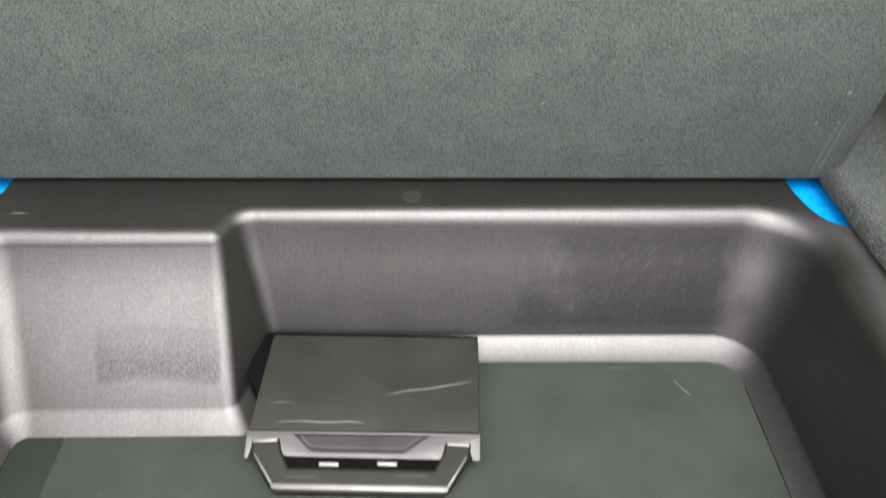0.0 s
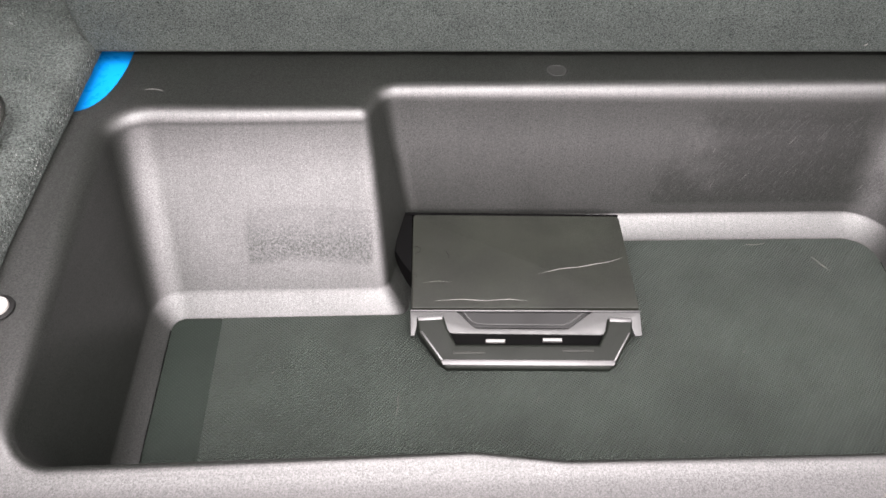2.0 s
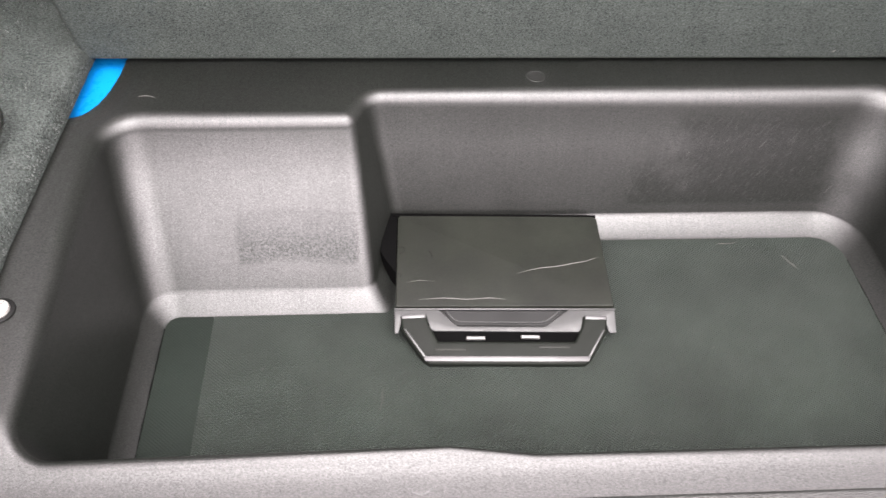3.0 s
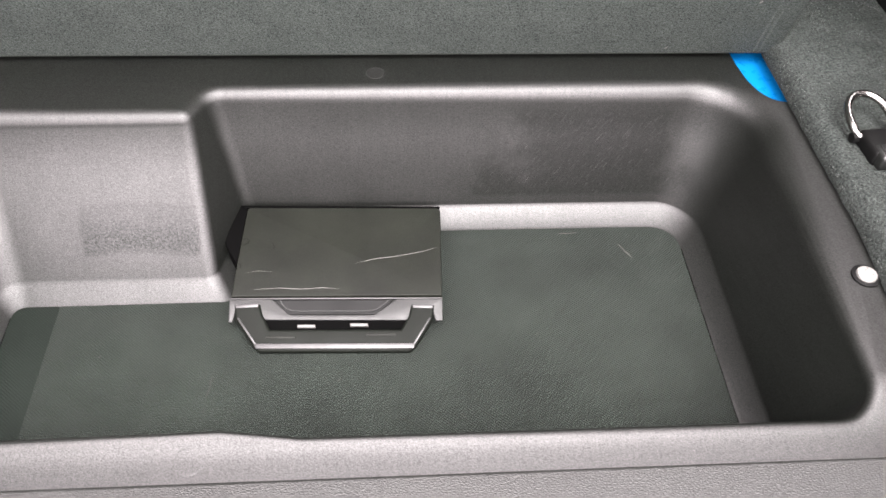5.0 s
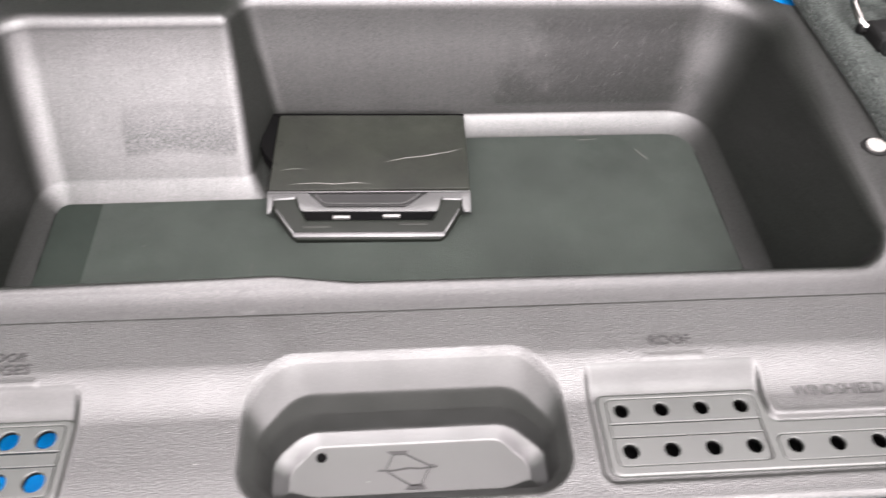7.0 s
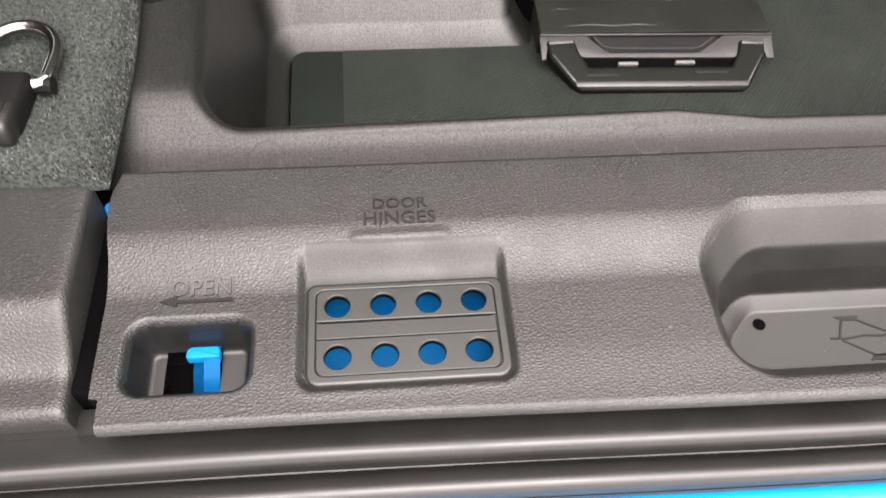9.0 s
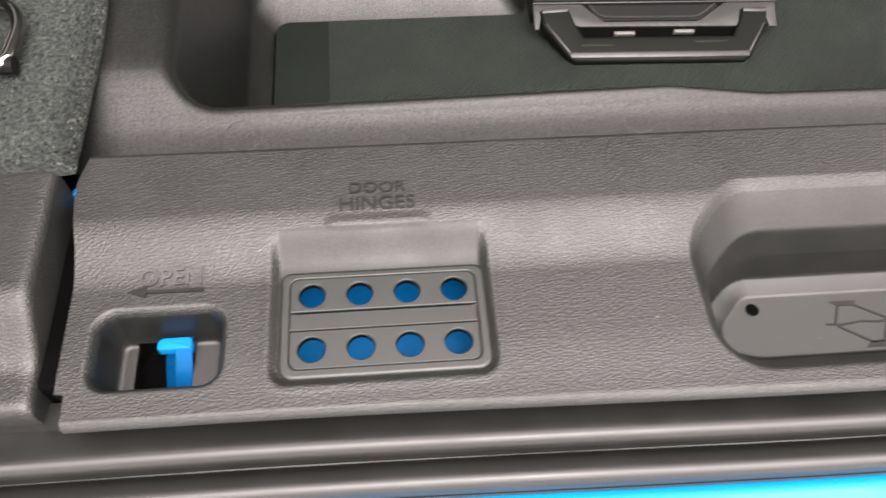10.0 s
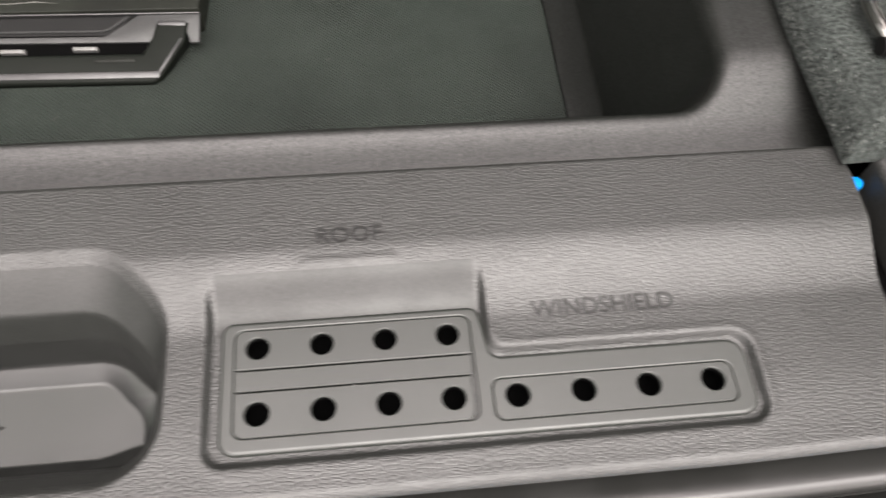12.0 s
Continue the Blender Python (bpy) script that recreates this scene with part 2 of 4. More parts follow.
    # the sloping wall of the shallow end is dulled unevenly to lower its brightness
    shallow_wall = node("MULTIPLY", step(sep.outputs[0], -0.235, -0.262), node("MULTIPLY", step(sep.outputs[2], 0.156, 0.140), step(sep.outputs[1], 0.64, 0.66)))
    tone_down = node("ADD", 0.10, node("MULTIPLY", node("SUBTRACT", cloud.outputs["Fac"], 0.5), 0.25))
    keep = node("MULTIPLY", keep, node("SUBTRACT", 1.0, node("MULTIPLY", shallow_wall, tone_down)))
    ln.new(node("MULTIPLY", old, keep), b.inputs["Specular IOR Level"])


brushed(TUB, 0.07, 0.36)


# ---------------------------------------------------------------- mesh helpers
def finish(ob, bm, mat, smooth=35):
    bmesh.ops.recalc_face_normals(bm, faces=bm.faces)
    for f in bm.faces:
        f.smooth = True
    lim = radians(smooth)
    for e in bm.edges:
        e.smooth = len(e.link_faces) == 2 and e.calc_face_angle(0) < lim
    bm.to_mesh(ob.data)
    bm.free()
    ob.data.materials.append(mat)
    return ob


def part(name, bm, mat, parent=None, label="", smooth=35):
    ob = finish(new(name, bpy.data.meshes.new(name)), bm, mat, smooth)
    if parent is not None:
        ob.parent = parent
        ob.matrix_parent_inverse = parent.matrix_world.inverted()
    return tagged(ob, label)


def thing(name, label, category, at=(0, 0, 0), group="", kind=""):
    ob = new(name)
    ob.empty_display_size = 0.02
    ob.matrix_world = Matrix.Translation(at)
    return tagged(ob, label, category, group, kind)


def arc_poly(corners, n=8):
    """A closed outline of (x, y) from corners (x, y, radius): every corner gives n + 1 points."""
    pts, k = [], len(corners)
    for i in range(k):
        p, a, b = (Vector(corners[j][:2]) for j in (i, i - 1, (i + 1) % k))
        u, v = (a - p).normalized(), (b - p).normalized()
        ang = u.angle(v)
        r = max(corners[i][2], 1e-4)
        d = r / math.tan(ang / 2)
        c = p + (u + v).normalized() * (r / math.sin(ang / 2))
        s, e = p + u * d - c, p + v * d - c
        turn = s.angle_signed(e)
        for j in range(n + 1):
            q = s.copy()
            q.rotate(Matrix.Rotation(-turn * j / n, 2))
            pts.append(c + q)
    return pts


def offset(pts, d):
    """Moves an anticlockwise outline outwards by d."""
    out, k = [], len(pts)
    for i in range(k):
        t = pts[(i + 1) % k] - pts[i - 1]
        t.normalize()
        out.append(pts[i] + Vector((t.y, -t.x)) * d)
    return out


def loft(bm, loops):
    """Rings of points (x, y, z) of one count, joined by quads. Returns the rings of vertices."""
    rings = [[bm.verts.new(p) for p in ring] for ring in loops]
    for a, b in zip(rings, rings[1:]):
        for i in range(len(a)):
            j = (i + 1) % len(a)
            bm.faces.new((a[i], a[j], b[j], b[i]))
    return rings


def box(bm, x0, x1, y0, y1, z0, z1, bevel=0.0, seg=3, m=None):
    v = bmesh.ops.create_cube(bm, size=1)["verts"]
    bmesh.ops.transform(bm, matrix=Matrix.Translation(((x0 + x1) / 2, (y0 + y1) / 2, (z0 + z1) / 2)) @ Matrix.Diagonal((x1 - x0, y1 - y0, z1 - z0, 1)), verts=v)
    if bevel:
        es = list({e for q in v for e in q.link_edges})
        got = bmesh.ops.bevel(bm, geom=es, offset=bevel, segments=seg, affect="EDGES", profile=0.5)
        v = list({q for f in got["faces"] for q in f.verts} | {q for q in v if q.is_valid})
    if m is not None:
        bmesh.ops.transform(bm, matrix=m, verts=v)
    return bm


def prism(bm, pts, h0, h1, bevel=0.0, m=None, seg=2):
    """An outline of (x, y) raised from h0 to h1, with its edges rounded."""
    lo = [bm.verts.new((p[0], p[1], h0)) for p in pts]
    hi = [bm.verts.new((p[0], p[1], h1)) for p in pts]
    fs = [bm.faces.new(hi), bm.faces.new(lo[::-1])]
    for i in range(len(pts)):
        j = (i + 1) % len(pts)
        fs.append(bm.faces.new((lo[i], lo[j], hi[j], hi[i])))
    vs = lo + hi
    bmesh.ops.recalc_face_normals(bm, faces=fs)
    if bevel:
        es = [e for e in fs[0].edges]
        got = bmesh.ops.bevel(bm, geom=es, offset=bevel, segments=seg, affect="EDGES", profile=0.5)
        vs = list({q for f in got["faces"] for q in f.verts} | {q for q in vs if q.is_valid})
    if m is not None:
        bmesh.ops.transform(bm, matrix=m, verts=vs)
    return bm


def tail_bow(x):
    """How far the tail edge stands out behind its left end."""
    x = np.asarray(x, dtype=float)
    return 0.006 * smoothstep(-0.45, -0.05, x) - 0.002 * smoothstep(0.32, 0.44, x)


def sweep_x(bm, profile, x0, x1, n=1, wave=None, bow=False):
    """A profile of (y, z) drawn along x, straight or along the bowed tail edge."""
    rows = []
    for i in range(n + 1):
        x = x0 + (x1 - x0) * i / n
        dz = wave(x) if wave else 0.0
        dy = float(tail_bow(x)) if bow else 0.0
        rows.append([bm.verts.new((x, y - dy, z + dz)) for y, z in profile])
    for a, b in zip(rows, rows[1:]):
        for i in range(len(profile) - 1):
            bm.faces.new((a[i], a[i + 1], b[i + 1], b[i]))
    return rows


def tube(bm, pts, r, n=10, caps=True):
    """A round bar along points; r is one radius or one for each point."""
    rings, up = [], Vector((0, 0, 1))
    k = len(pts)
    side = None
    for i, p in enumerate(pts):
        p = Vector(p)
        d = (Vector(pts[min(i + 1, k - 1)]) - Vector(pts[max(i - 1, 0)])).normalized()
        if side is None:
            side = d.cross(up)
            if side.length < 0.01:
                side = Vector((1, 0, 0))
        side = (side - d * side.dot(d)).normalized()
        w = d.cross(side)
        q = r[i] if isinstance(r, (list, tuple)) else r
        rings.append([p + (side * math.cos(a) + w * math.sin(a)) * q for a in (2 * math.pi * j / n for j in range(n))])
    rings = loft(bm, rings)
    if caps:
        bm.faces.new(rings[0][::-1])
        bm.faces.new(rings[-1])
    return bm


def disc(bm, x, y, z, r, h, n=24, bevel=0.0):
    return prism(bm, [(x + r * math.cos(2 * math.pi * i / n), y + r * math.sin(2 * math.pi * i / n)) for i in range(n)], z, z + h, bevel)


def smoothstep(a, b, x):
    t = np.clip((x - a) / (b - a), 0, 1)
    return t * t * (3 - 2 * t)


def sd_rect(x, y, x0, x1, y0, y1, r):
    """Signed distance to a rounded rectangle, negative inside."""
    qx = np.abs(x - (x0 + x1) / 2) - (x1 - x0) / 2 + r
    qy = np.abs(y - (y0 + y1) / 2) - (y1 - y0) / 2 + r
    return np.hypot(np.maximum(qx, 0), np.maximum(qy, 0)) + np.minimum(np.maximum(qx, qy), 0) - r


def lettering(name, text, x0, x1, y_base, parent, mat, height=0.0009):
    """Raised words that follow the sill, fitted between x0 and x1 on a base line."""
    cu = bpy.data.curves.new(name, "FONT")
    cu.body, cu.size, cu.extrude, cu.resolution_u, cu.offset = text, 0.01, 0.0, 3, 0.00012
    ob = new(name, cu)
    bpy.context.view_layer.update()
    me = bpy.data.meshes.new_from_object(ob)
    bpy.data.objects.remove(ob)
    bm = bmesh.new()
    bm.from_mesh(me)
    xs, ys = [v.co.x for v in bm.verts], [v.co.y for v in bm.verts]
    s = (x1 - x0) / (max(xs) - min(xs))
    ext = bmesh.ops.extrude_face_region(bm, geom=bm.faces[:])
    for v in ext["geom"]:
        if isinstance(v, bmesh.types.BMVert):
            v.co.z += height / s
    for v in bm.verts:
        x, y, up = x0 + (v.co.x - min(xs)) * s, y_base + v.co.y * s, v.co.z * s
        v.co = (x, y, float(sill_height(np.float64(x), np.float64(y))) - 0.0003 + up)
    bpy.data.meshes.remove(me)
    return part(name, bm, mat, parent, "embossed lettering in a darker plastic")


# ---------------------------------------------------------------- the car's shell and the ground
RIM = 0.162
ROOF_Z, ROOF_Y = 1.10, 0.72


def shell():
    # unseen ground, made pale so it bounces light onto the tub's far wall
    bm = bmesh.new()
    box(bm, -40, 40, -40, 40, -0.85, -0.75)
    tagged(part("ground", bm, BOUNCE_GROUND), "unseen ground, made pale to reflect light onto the far wall", "ground", kind="structure")
    bm = bmesh.new()
    box(bm, -0.43, -0.28, 0.222, 0.35, 0.092, 0.100)
    for x0, x1, y0, y1 in ((-0.62, -0.518, 0.74, 1.02), (-0.518, -0.46, 0.86, 1.02), (0.421, 0.53, 0.74, 1.02), (0.36, 0.421, 0.865, 1.02)):
        box(bm, x0, x1, y0, y1, 0.143, 0.148)
    floor = bmesh.new()
    box(floor, -0.72, 0.62, 0.215, 2.6, -0.02, -0.012)
    tagged(part("floor", floor, BLACK), "dark lined floor under the cargo bay and seat", "car floor", kind="structure")
    tagged(part("floor_pan", bm, BLUE), "blue painted metal floor pan of the car", "car floor", kind="structure")
    bm = bmesh.new()
    prof = [(0.204, 0.088), (0.170, 0.0965), (0.164, 0.0988), (0.150, 0.0980), (0.138, 0.0935), (0.130, 0.084), (0.126, 0.07), (0.122, -0.05), (0.120, -0.30), (0.2, -0.32)]
    sweep_x(bm, prof, -0.86, 0.76, 60, bow=True)
    tagged(part("rear_body_panel", bm, BODY_BLUE), "glossy blue painted body edge below the door seals", "car body", kind="structure")
    bm = bmesh.new()
    box(bm, -0.77, 0.668, 2.6, 2.65, -0.30, ROOF_Z, 0.012)
    tagged(part("wall_north", bm, BLACK), "dark plastic wall ahead of the rear seat", "front wall", kind="structure")
    # unseen walls; their window openings are added and sized to admit side light
    for side, x in ((-1, -0.72), (1, 0.618)):
        bm = bmesh.new()
        x1 = x + side * 0.05
        lo, hi = min(x, x1), max(x, x1)
        box(bm, lo, hi, 0.20, 2.6, -0.30, 0.50, 0.012)
        for y0, y1, z0, z1 in ((0.20, 0.36, 0.501, ROOF_Z), (1.30, 2.6, 0.501, ROOF_Z), (0.361, 1.299, 1.00, ROOF_Z)):
            box(bm, lo + 0.003, hi - 0.003, y0, y1, z0, z1, 0.006)
        tagged(part("wall_west" if side < 0 else "wall_east", bm, BLACK), "unseen dark side wall with a window opening added for side light", "side wall", kind="structure")
    # unseen roof, its tail edge set to cut the light from overhead
    bm = bmesh.new()
    box(bm, -0.77, 0.668, ROOF_Y, 2.65, ROOF_Z + 0.002, ROOF_Z + 0.05, 0.015)
    tagged(part("ceiling", bm, ROOF_LINER), "unseen dark roof over the cargo bay, added to block light", "car roof", kind="structure")


# ---------------------------------------------------------------- the moulded storage tub
def flange_z(y):
    """Flat round the opening, then a ramp towards the tail, then a nearly level strip against the sill."""
    def below(edge, soft):
        d = (edge - y) / soft
        return soft * (d if d > 30 else math.log1p(math.exp(d)))
    return RIM - 0.42 * below(0.433, 0.0035) + 0.30 * below(0.3945, 0.003)


TOP = [(-0.482, 0.4125, 0.032), (-0.160, 0.4135, 0.060), (-0.095, 0.4065, 0.060), (0.384, 0.4075, 0.034), (0.406, 0.833, 0.068),
       (-0.226, 0.833, 0.022), (-0.244, 0.791, 0.016), (-0.502, 0.791, 0.034)]
BASE = [(-0.466, 0.432, 0.030), (-0.160, 0.432, 0.060), (-0.095, 0.424, 0.060), (0.362, 0.424, 0.034), (0.366, 0.7923, 0.055),
        (-0.202, 0.7923, 0.016), (-0.226, 0.682, 0.016), (-0.472, 0.682, 0.032)]


FLOOR = [(-0.449, 0.456, 0.020), (-0.160, 0.456, 0.060), (-0.095, 0.448, 0.060), (0.341, 0.448, 0.028), (0.341, 0.762, 0.036),
         (-0.186, 0.762, 0.008), (-0.208, 0.656, 0.014), (-0.450, 0.656, 0.016)]


def rim_r(p):
    side = float(smoothstep(0.30, 0.37, np.float64(abs(p.x + 0.048) - 0.05)))
    corner = 0.012 * float(smoothstep(0.50, 0.78, np.float64(p.y)) * smoothstep(0.30, 0.38, np.float64(p.x)))
    return 0.005 + corner + 0.006 * side + (0.011 - 0.004 * side) * float(smoothstep(0.44, 0.75, np.float64(p.y)))


def cove_z(p):
    """Height at which the wall above a point of BASE turns into the cove."""
    far = 0.0045 * float(smoothstep(0.70, 0.775, np.float64(p.y)))
    return 0.018 - far - 0.006 * float(smoothstep(0.60, 0.675, np.float64(p.y)) * smoothstep(-0.19, -0.225, np.float64(p.x)))


def storage_tub():
    top, base, floor = arc_poly(TOP), arc_poly(BASE), arc_poly(FLOOR)
    loops = []
    for i in range(6):
        a = i / 5 * math.pi / 2
        o, w = offset(top, 1.0), (1 - math.sin(a))
        ring = []
        for p, q in zip(top, o):
            r = rim_r(p)
            y = p.y + (q.y - p.y) * r * w
            ring.append((p.x + (q.x - p.x) * r * w, y, flange_z(y) - r * (1 - math.cos(a))))
        loops.append(ring)
    for k in (0.3, 0.6, 0.9, 0.985):
        loops.append([(p.x + (q.x - p.x) * k, p.y + (q.y - p.y) * k, (flange_z(p.y) - rim_r(p)) * (1 - k) + cove_z(q) * k) for p, q in zip(top, base)])
    for i in range(9):
        # a cove that breaks from the wall and runs out on the floor
        k = i / 8
        a, b, c = (1 - k) ** 2, 2 * k * (1 - k), k * k
        ring = []
        for t, p, q in zip(top, base, floor):
            z0 = cove_z(p)
            run = (z0 + 0.003) / (flange_z(t.y) - rim_r(t) - z0)
            m = (p + (p - t) * run) * 0.25 + (p + q) * 0.375
            zm = -0.003 * 0.25 + (z0 - 0.003) * 0.375
            ring.append((p.x * a + m.x * b + q.x * c, p.y * a + m.y * b + q.y * c, z0 * a + zm * b - 0.003 * c))
        loops.append(ring)
    bm = bmesh.new()
    rings = loft(bm, loops)
    bmesh.ops.triangulate(bm, faces=[bm.faces.new(rings[-1])])
    # the flat flange round the opening, with its notched far corners
    outer = [(-0.562, 0.384)]
    outer += [(0.470, 0.384), (0.470, 0.808)]
    outer += [(0.452 - 0.047 * max(0.0, math.cos(a)) ** 0.72, 0.930 - 0.122 * math.sin(a) ** 0.72) for a in (i / 12 * math.pi / 2 for i in range(12, -1, -1))]
    outer += [(0.405, 1.0), (-0.505, 1.0)]
    outer += [(-0.552 + 0.047 * max(0.0, math.cos(a)) ** 0.72, 0.925 - 0.130 * math.sin(a) ** 0.72) for a in (i / 12 * math.pi / 2 for i in range(13))]
    outer += [(-0.562, 0.795)]
    dense = []
    for i, p in enumerate(outer):
        q = outer[(i + 1) % len(outer)]
        n = max(1, int(math.dist(p, q) / 0.012))
        dense += [(p[0] + (q[0] - p[0]) * j / n, p[1] + (q[1] - p[1]) * j / n) for j in range(n)]
    ring = [bm.verts.new((x, y, flange_z(y))) for x, y in dense]
    edges = [bm.edges.new((ring[i], ring[(i + 1) % len(ring)])) for i in range(len(ring))]
    loops_2d = [[Vector((v.co.x, v.co.y, 0)) for v in ring], [Vector((v.co.x, v.co.y, 0)) for v in rings[0]]]
    both = ring + rings[0]
    for tri in geometry.tessellate_polygon(loops_2d):
        if len(set(tri)) == 3:
            bm.faces.new([both[i] for i in tri])
    lower = {v for ring_ in rings[1:] for v in ring_}
    # cross cuts, so that the front of the flange can bend
    for y in [0.452 - 0.0035 * i for i in range(19)]:
        fl = [f for f in bm.faces if all(v.co.z > RIM - 0.03 and v not in lower for v in f.verts)]
        geom = list(dict.fromkeys(v for f in fl for v in f.verts)) + list(dict.fromkeys(e for f in fl for e in f.edges)) + fl
        bmesh.ops.bisect_plane(bm, geom=geom, plane_co=(0, y, 0), plane_no=(0, 1, 0), dist=1e-5)
    ringed = {v for ring_ in rings for v in ring_}
    for v in bm.verts:
        if v.co.z > RIM - 0.03 and v not in ringed:
            v.co.z = flange_z(v.co.y)
    # lip that turns down at the front and at the notches
    out = bmesh.ops.extrude_edge_only(bm, edges=[e for e in edges if e.is_valid])
    for v in out["geom"]:
        if isinstance(v, bmesh.types.BMVert):
            if v.co.y < 0.39:
                v.co.y -= 0.0178
                v.co.z -= 0.0022
            else:
                v.co.z -= 0.006
    ob = part("storage_tub", bm, TUB, smooth=40)
    tagged(ob, "black moulded plastic storage tub under the cargo floor, scuffed", "storage tub")
    for x, y in ((0.428, 0.546), (-0.527, 0.540)):
        bm = bmesh.new()
        disc(bm, x, y, RIM + 0.0005, 0.0135, 0.0016, 28, 0.0008)
        part("stud_cup", bm, BLACK, ob)
        bm = bmesh.new()
        disc(bm, x, y, RIM + 0.002, 0.0095, 0.003, 28, 0.0012)
        part("stud", bm, STUD, ob, "round nickel stud")
    for x, y, rr in ((-0.037, 0.869, 0.012), (0.371, 0.858, 0.010), (-0.439, 0.388, 0.0125), (-0.183, 0.390, 0.0125)):
        bm = bmesh.new()
        relief = 1.0 if y > 0.86 else 0.3
        rings_ = loft(bm, [[(x + q * math.cos(a), y + q * math.sin(a), flange_z(y + q * math.sin(a)) + h) for a in (i / 32 * 2 * math.pi for i in range(32))]
                           for q, h in ((rr, -0.0002), (rr - 0.0014, 0.0004 * relief), (rr - 0.0026, 0.0001), (rr * 0.5, 0.0001), (rr * 0.2, 0.0001))])
        bm.faces.new(rings_[-1])
        part("moulding_mark", bm, MARK if y > 0.86 else TUB, ob, "round moulding mark")
    # scratches on the far and side walls
    def nick(pts, w):
        bm = bmesh.new()
        tube(bm, pts, [w * (0.35 if i in (0, len(pts) - 1) else 1) for i in range(len(pts))], 5)
        part("scratch", bm, SCRATCH, ob, "pale scratch")
    side = lambda y, z: Vector((-0.492 + (0.162 - z) * 0.17, y, z))
    nick([side(0.494, 0.110), side(0.499, 0.106), side(0.504, 0.104), side(0.506, 0.101)], 0.0007)
    nick([side(0.470, 0.075), side(0.474, 0.068)], 0.0005)
    nick([(-0.470 + 0.013 * math.cos(a), 0.826 + 0.009 * math.sin(a), RIM) for a in (0.5, 0.9, 1.3, 1.7, 2.2)], 0.0004)
    far = lambda x, z: Vector((x, 0.8325 - (0.147 - z) * 0.320, z))
    rnd = random.Random(7)
    for i in range(9):
        x, z = rnd.uniform(0.06, 0.33), rnd.uniform(0.035, 0.10)
        n, a = rnd.uniform(0.004, 0.018), rnd.gauss(0.95, 0.22)
        dx, dz = n * math.cos(a), n * math.sin(a)
        nick([far(x, z), far(x + dx * 0.5, min(0.143, z + dz * 0.52)), far(x + dx, min(0.145, z + dz))], rnd.uniform(0.00010, 0.00022))
    return ob


def floor_mat():
    corners = [(-0.447, 0.462, 0.004), (0.337, 0.452, 0.004), (0.339, 0.760, 0.034), (-0.184, 0.760, 0.008), (-0.206, 0.656, 0.012), (-0.449, 0.655, 0.014)]
    mat = thing("floor_mat", "dark ribbed rubber-backed mat lying in the storage tub", "mat")
    bm = bmesh.new()
    prism(bm, [tuple(p) for p in arc_poly([(-0.397, 0.462, 0.002), *corners[1:5], (-0.399, 0.655, 0.002)])], -0.003, 0.0012, 0.0003)
    part("mat_field", bm, MAT_FABRIC, mat)
    bm = bmesh.new()
    prism(bm, [tuple(p) for p in arc_poly([corners[0], (-0.3971, 0.462, 0.002), (-0.3991, 0.655, 0.002), corners[5]])], -0.003, 0.0011, 0.0003)
    part("mat_strip", bm, MAT_STRIP, mat, "darker smooth strip along the edge")
    # thin near-black tubes paint the shadow gap along the mat's sides
    for (xa, ya), (xb, yb) in (((-0.4475, 0.464), (-0.4495, 0.640)), ((0.3375, 0.454), (0.3395, 0.722))):
        bm = bmesh.new()
        tube(bm, [(xa + (xb - xa) * k / 12, ya + (yb - ya) * k / 12, 0.0004 + 0.0005 * math.sin(k * 2.1)) for k in range(13)], 0.0008, 6)
        part("mat_gap_shade", bm, VOID, mat, "near-black line painting the shadow gap beside the mat", smooth=80)
    rnd = random.Random(3)
    for x, y, a, n, w in ((-0.216, 0.545, 1.45, 0.030, 0.0006), (0.267, 0.720, 2.1, 0.026, 0.0011), (0.20, 0.752, 0.05, 0.030, 0.0007), (-0.08, 0.548, 1.2, 0.010, 0.0005),
                          (0.14, 0.60, 0.4, 0.006, 0.0005), (-0.34, 0.585, 0.8, 0.005, 0.0005), (0.05, 0.50, 2.6, 0.008, 0.0004)):
        bm = bmesh.new()
        pts = [Vector((x + math.cos(a) * n * (k - 2) / 4 + rnd.uniform(-0.001, 0.001), y + math.sin(a) * n * (k - 2) / 4 + rnd.uniform(-0.001, 0.001), 0.0010)) for k in range(5)]
        tube(bm, pts, [w * (0.3 if k in (0, 4) else 1.2) for k in range(5)], 5)
        part("lint", bm, LINT, mat, "pale lint mark")


# ---------------------------------------------------------------- latch box on the mat
SLOPE = math.atan2(0.022, 0.056)
FRONT = Matrix.Translation((0, 0.645, 0.0275)) @ Matrix.Rotation(SLOPE, 4, "X")


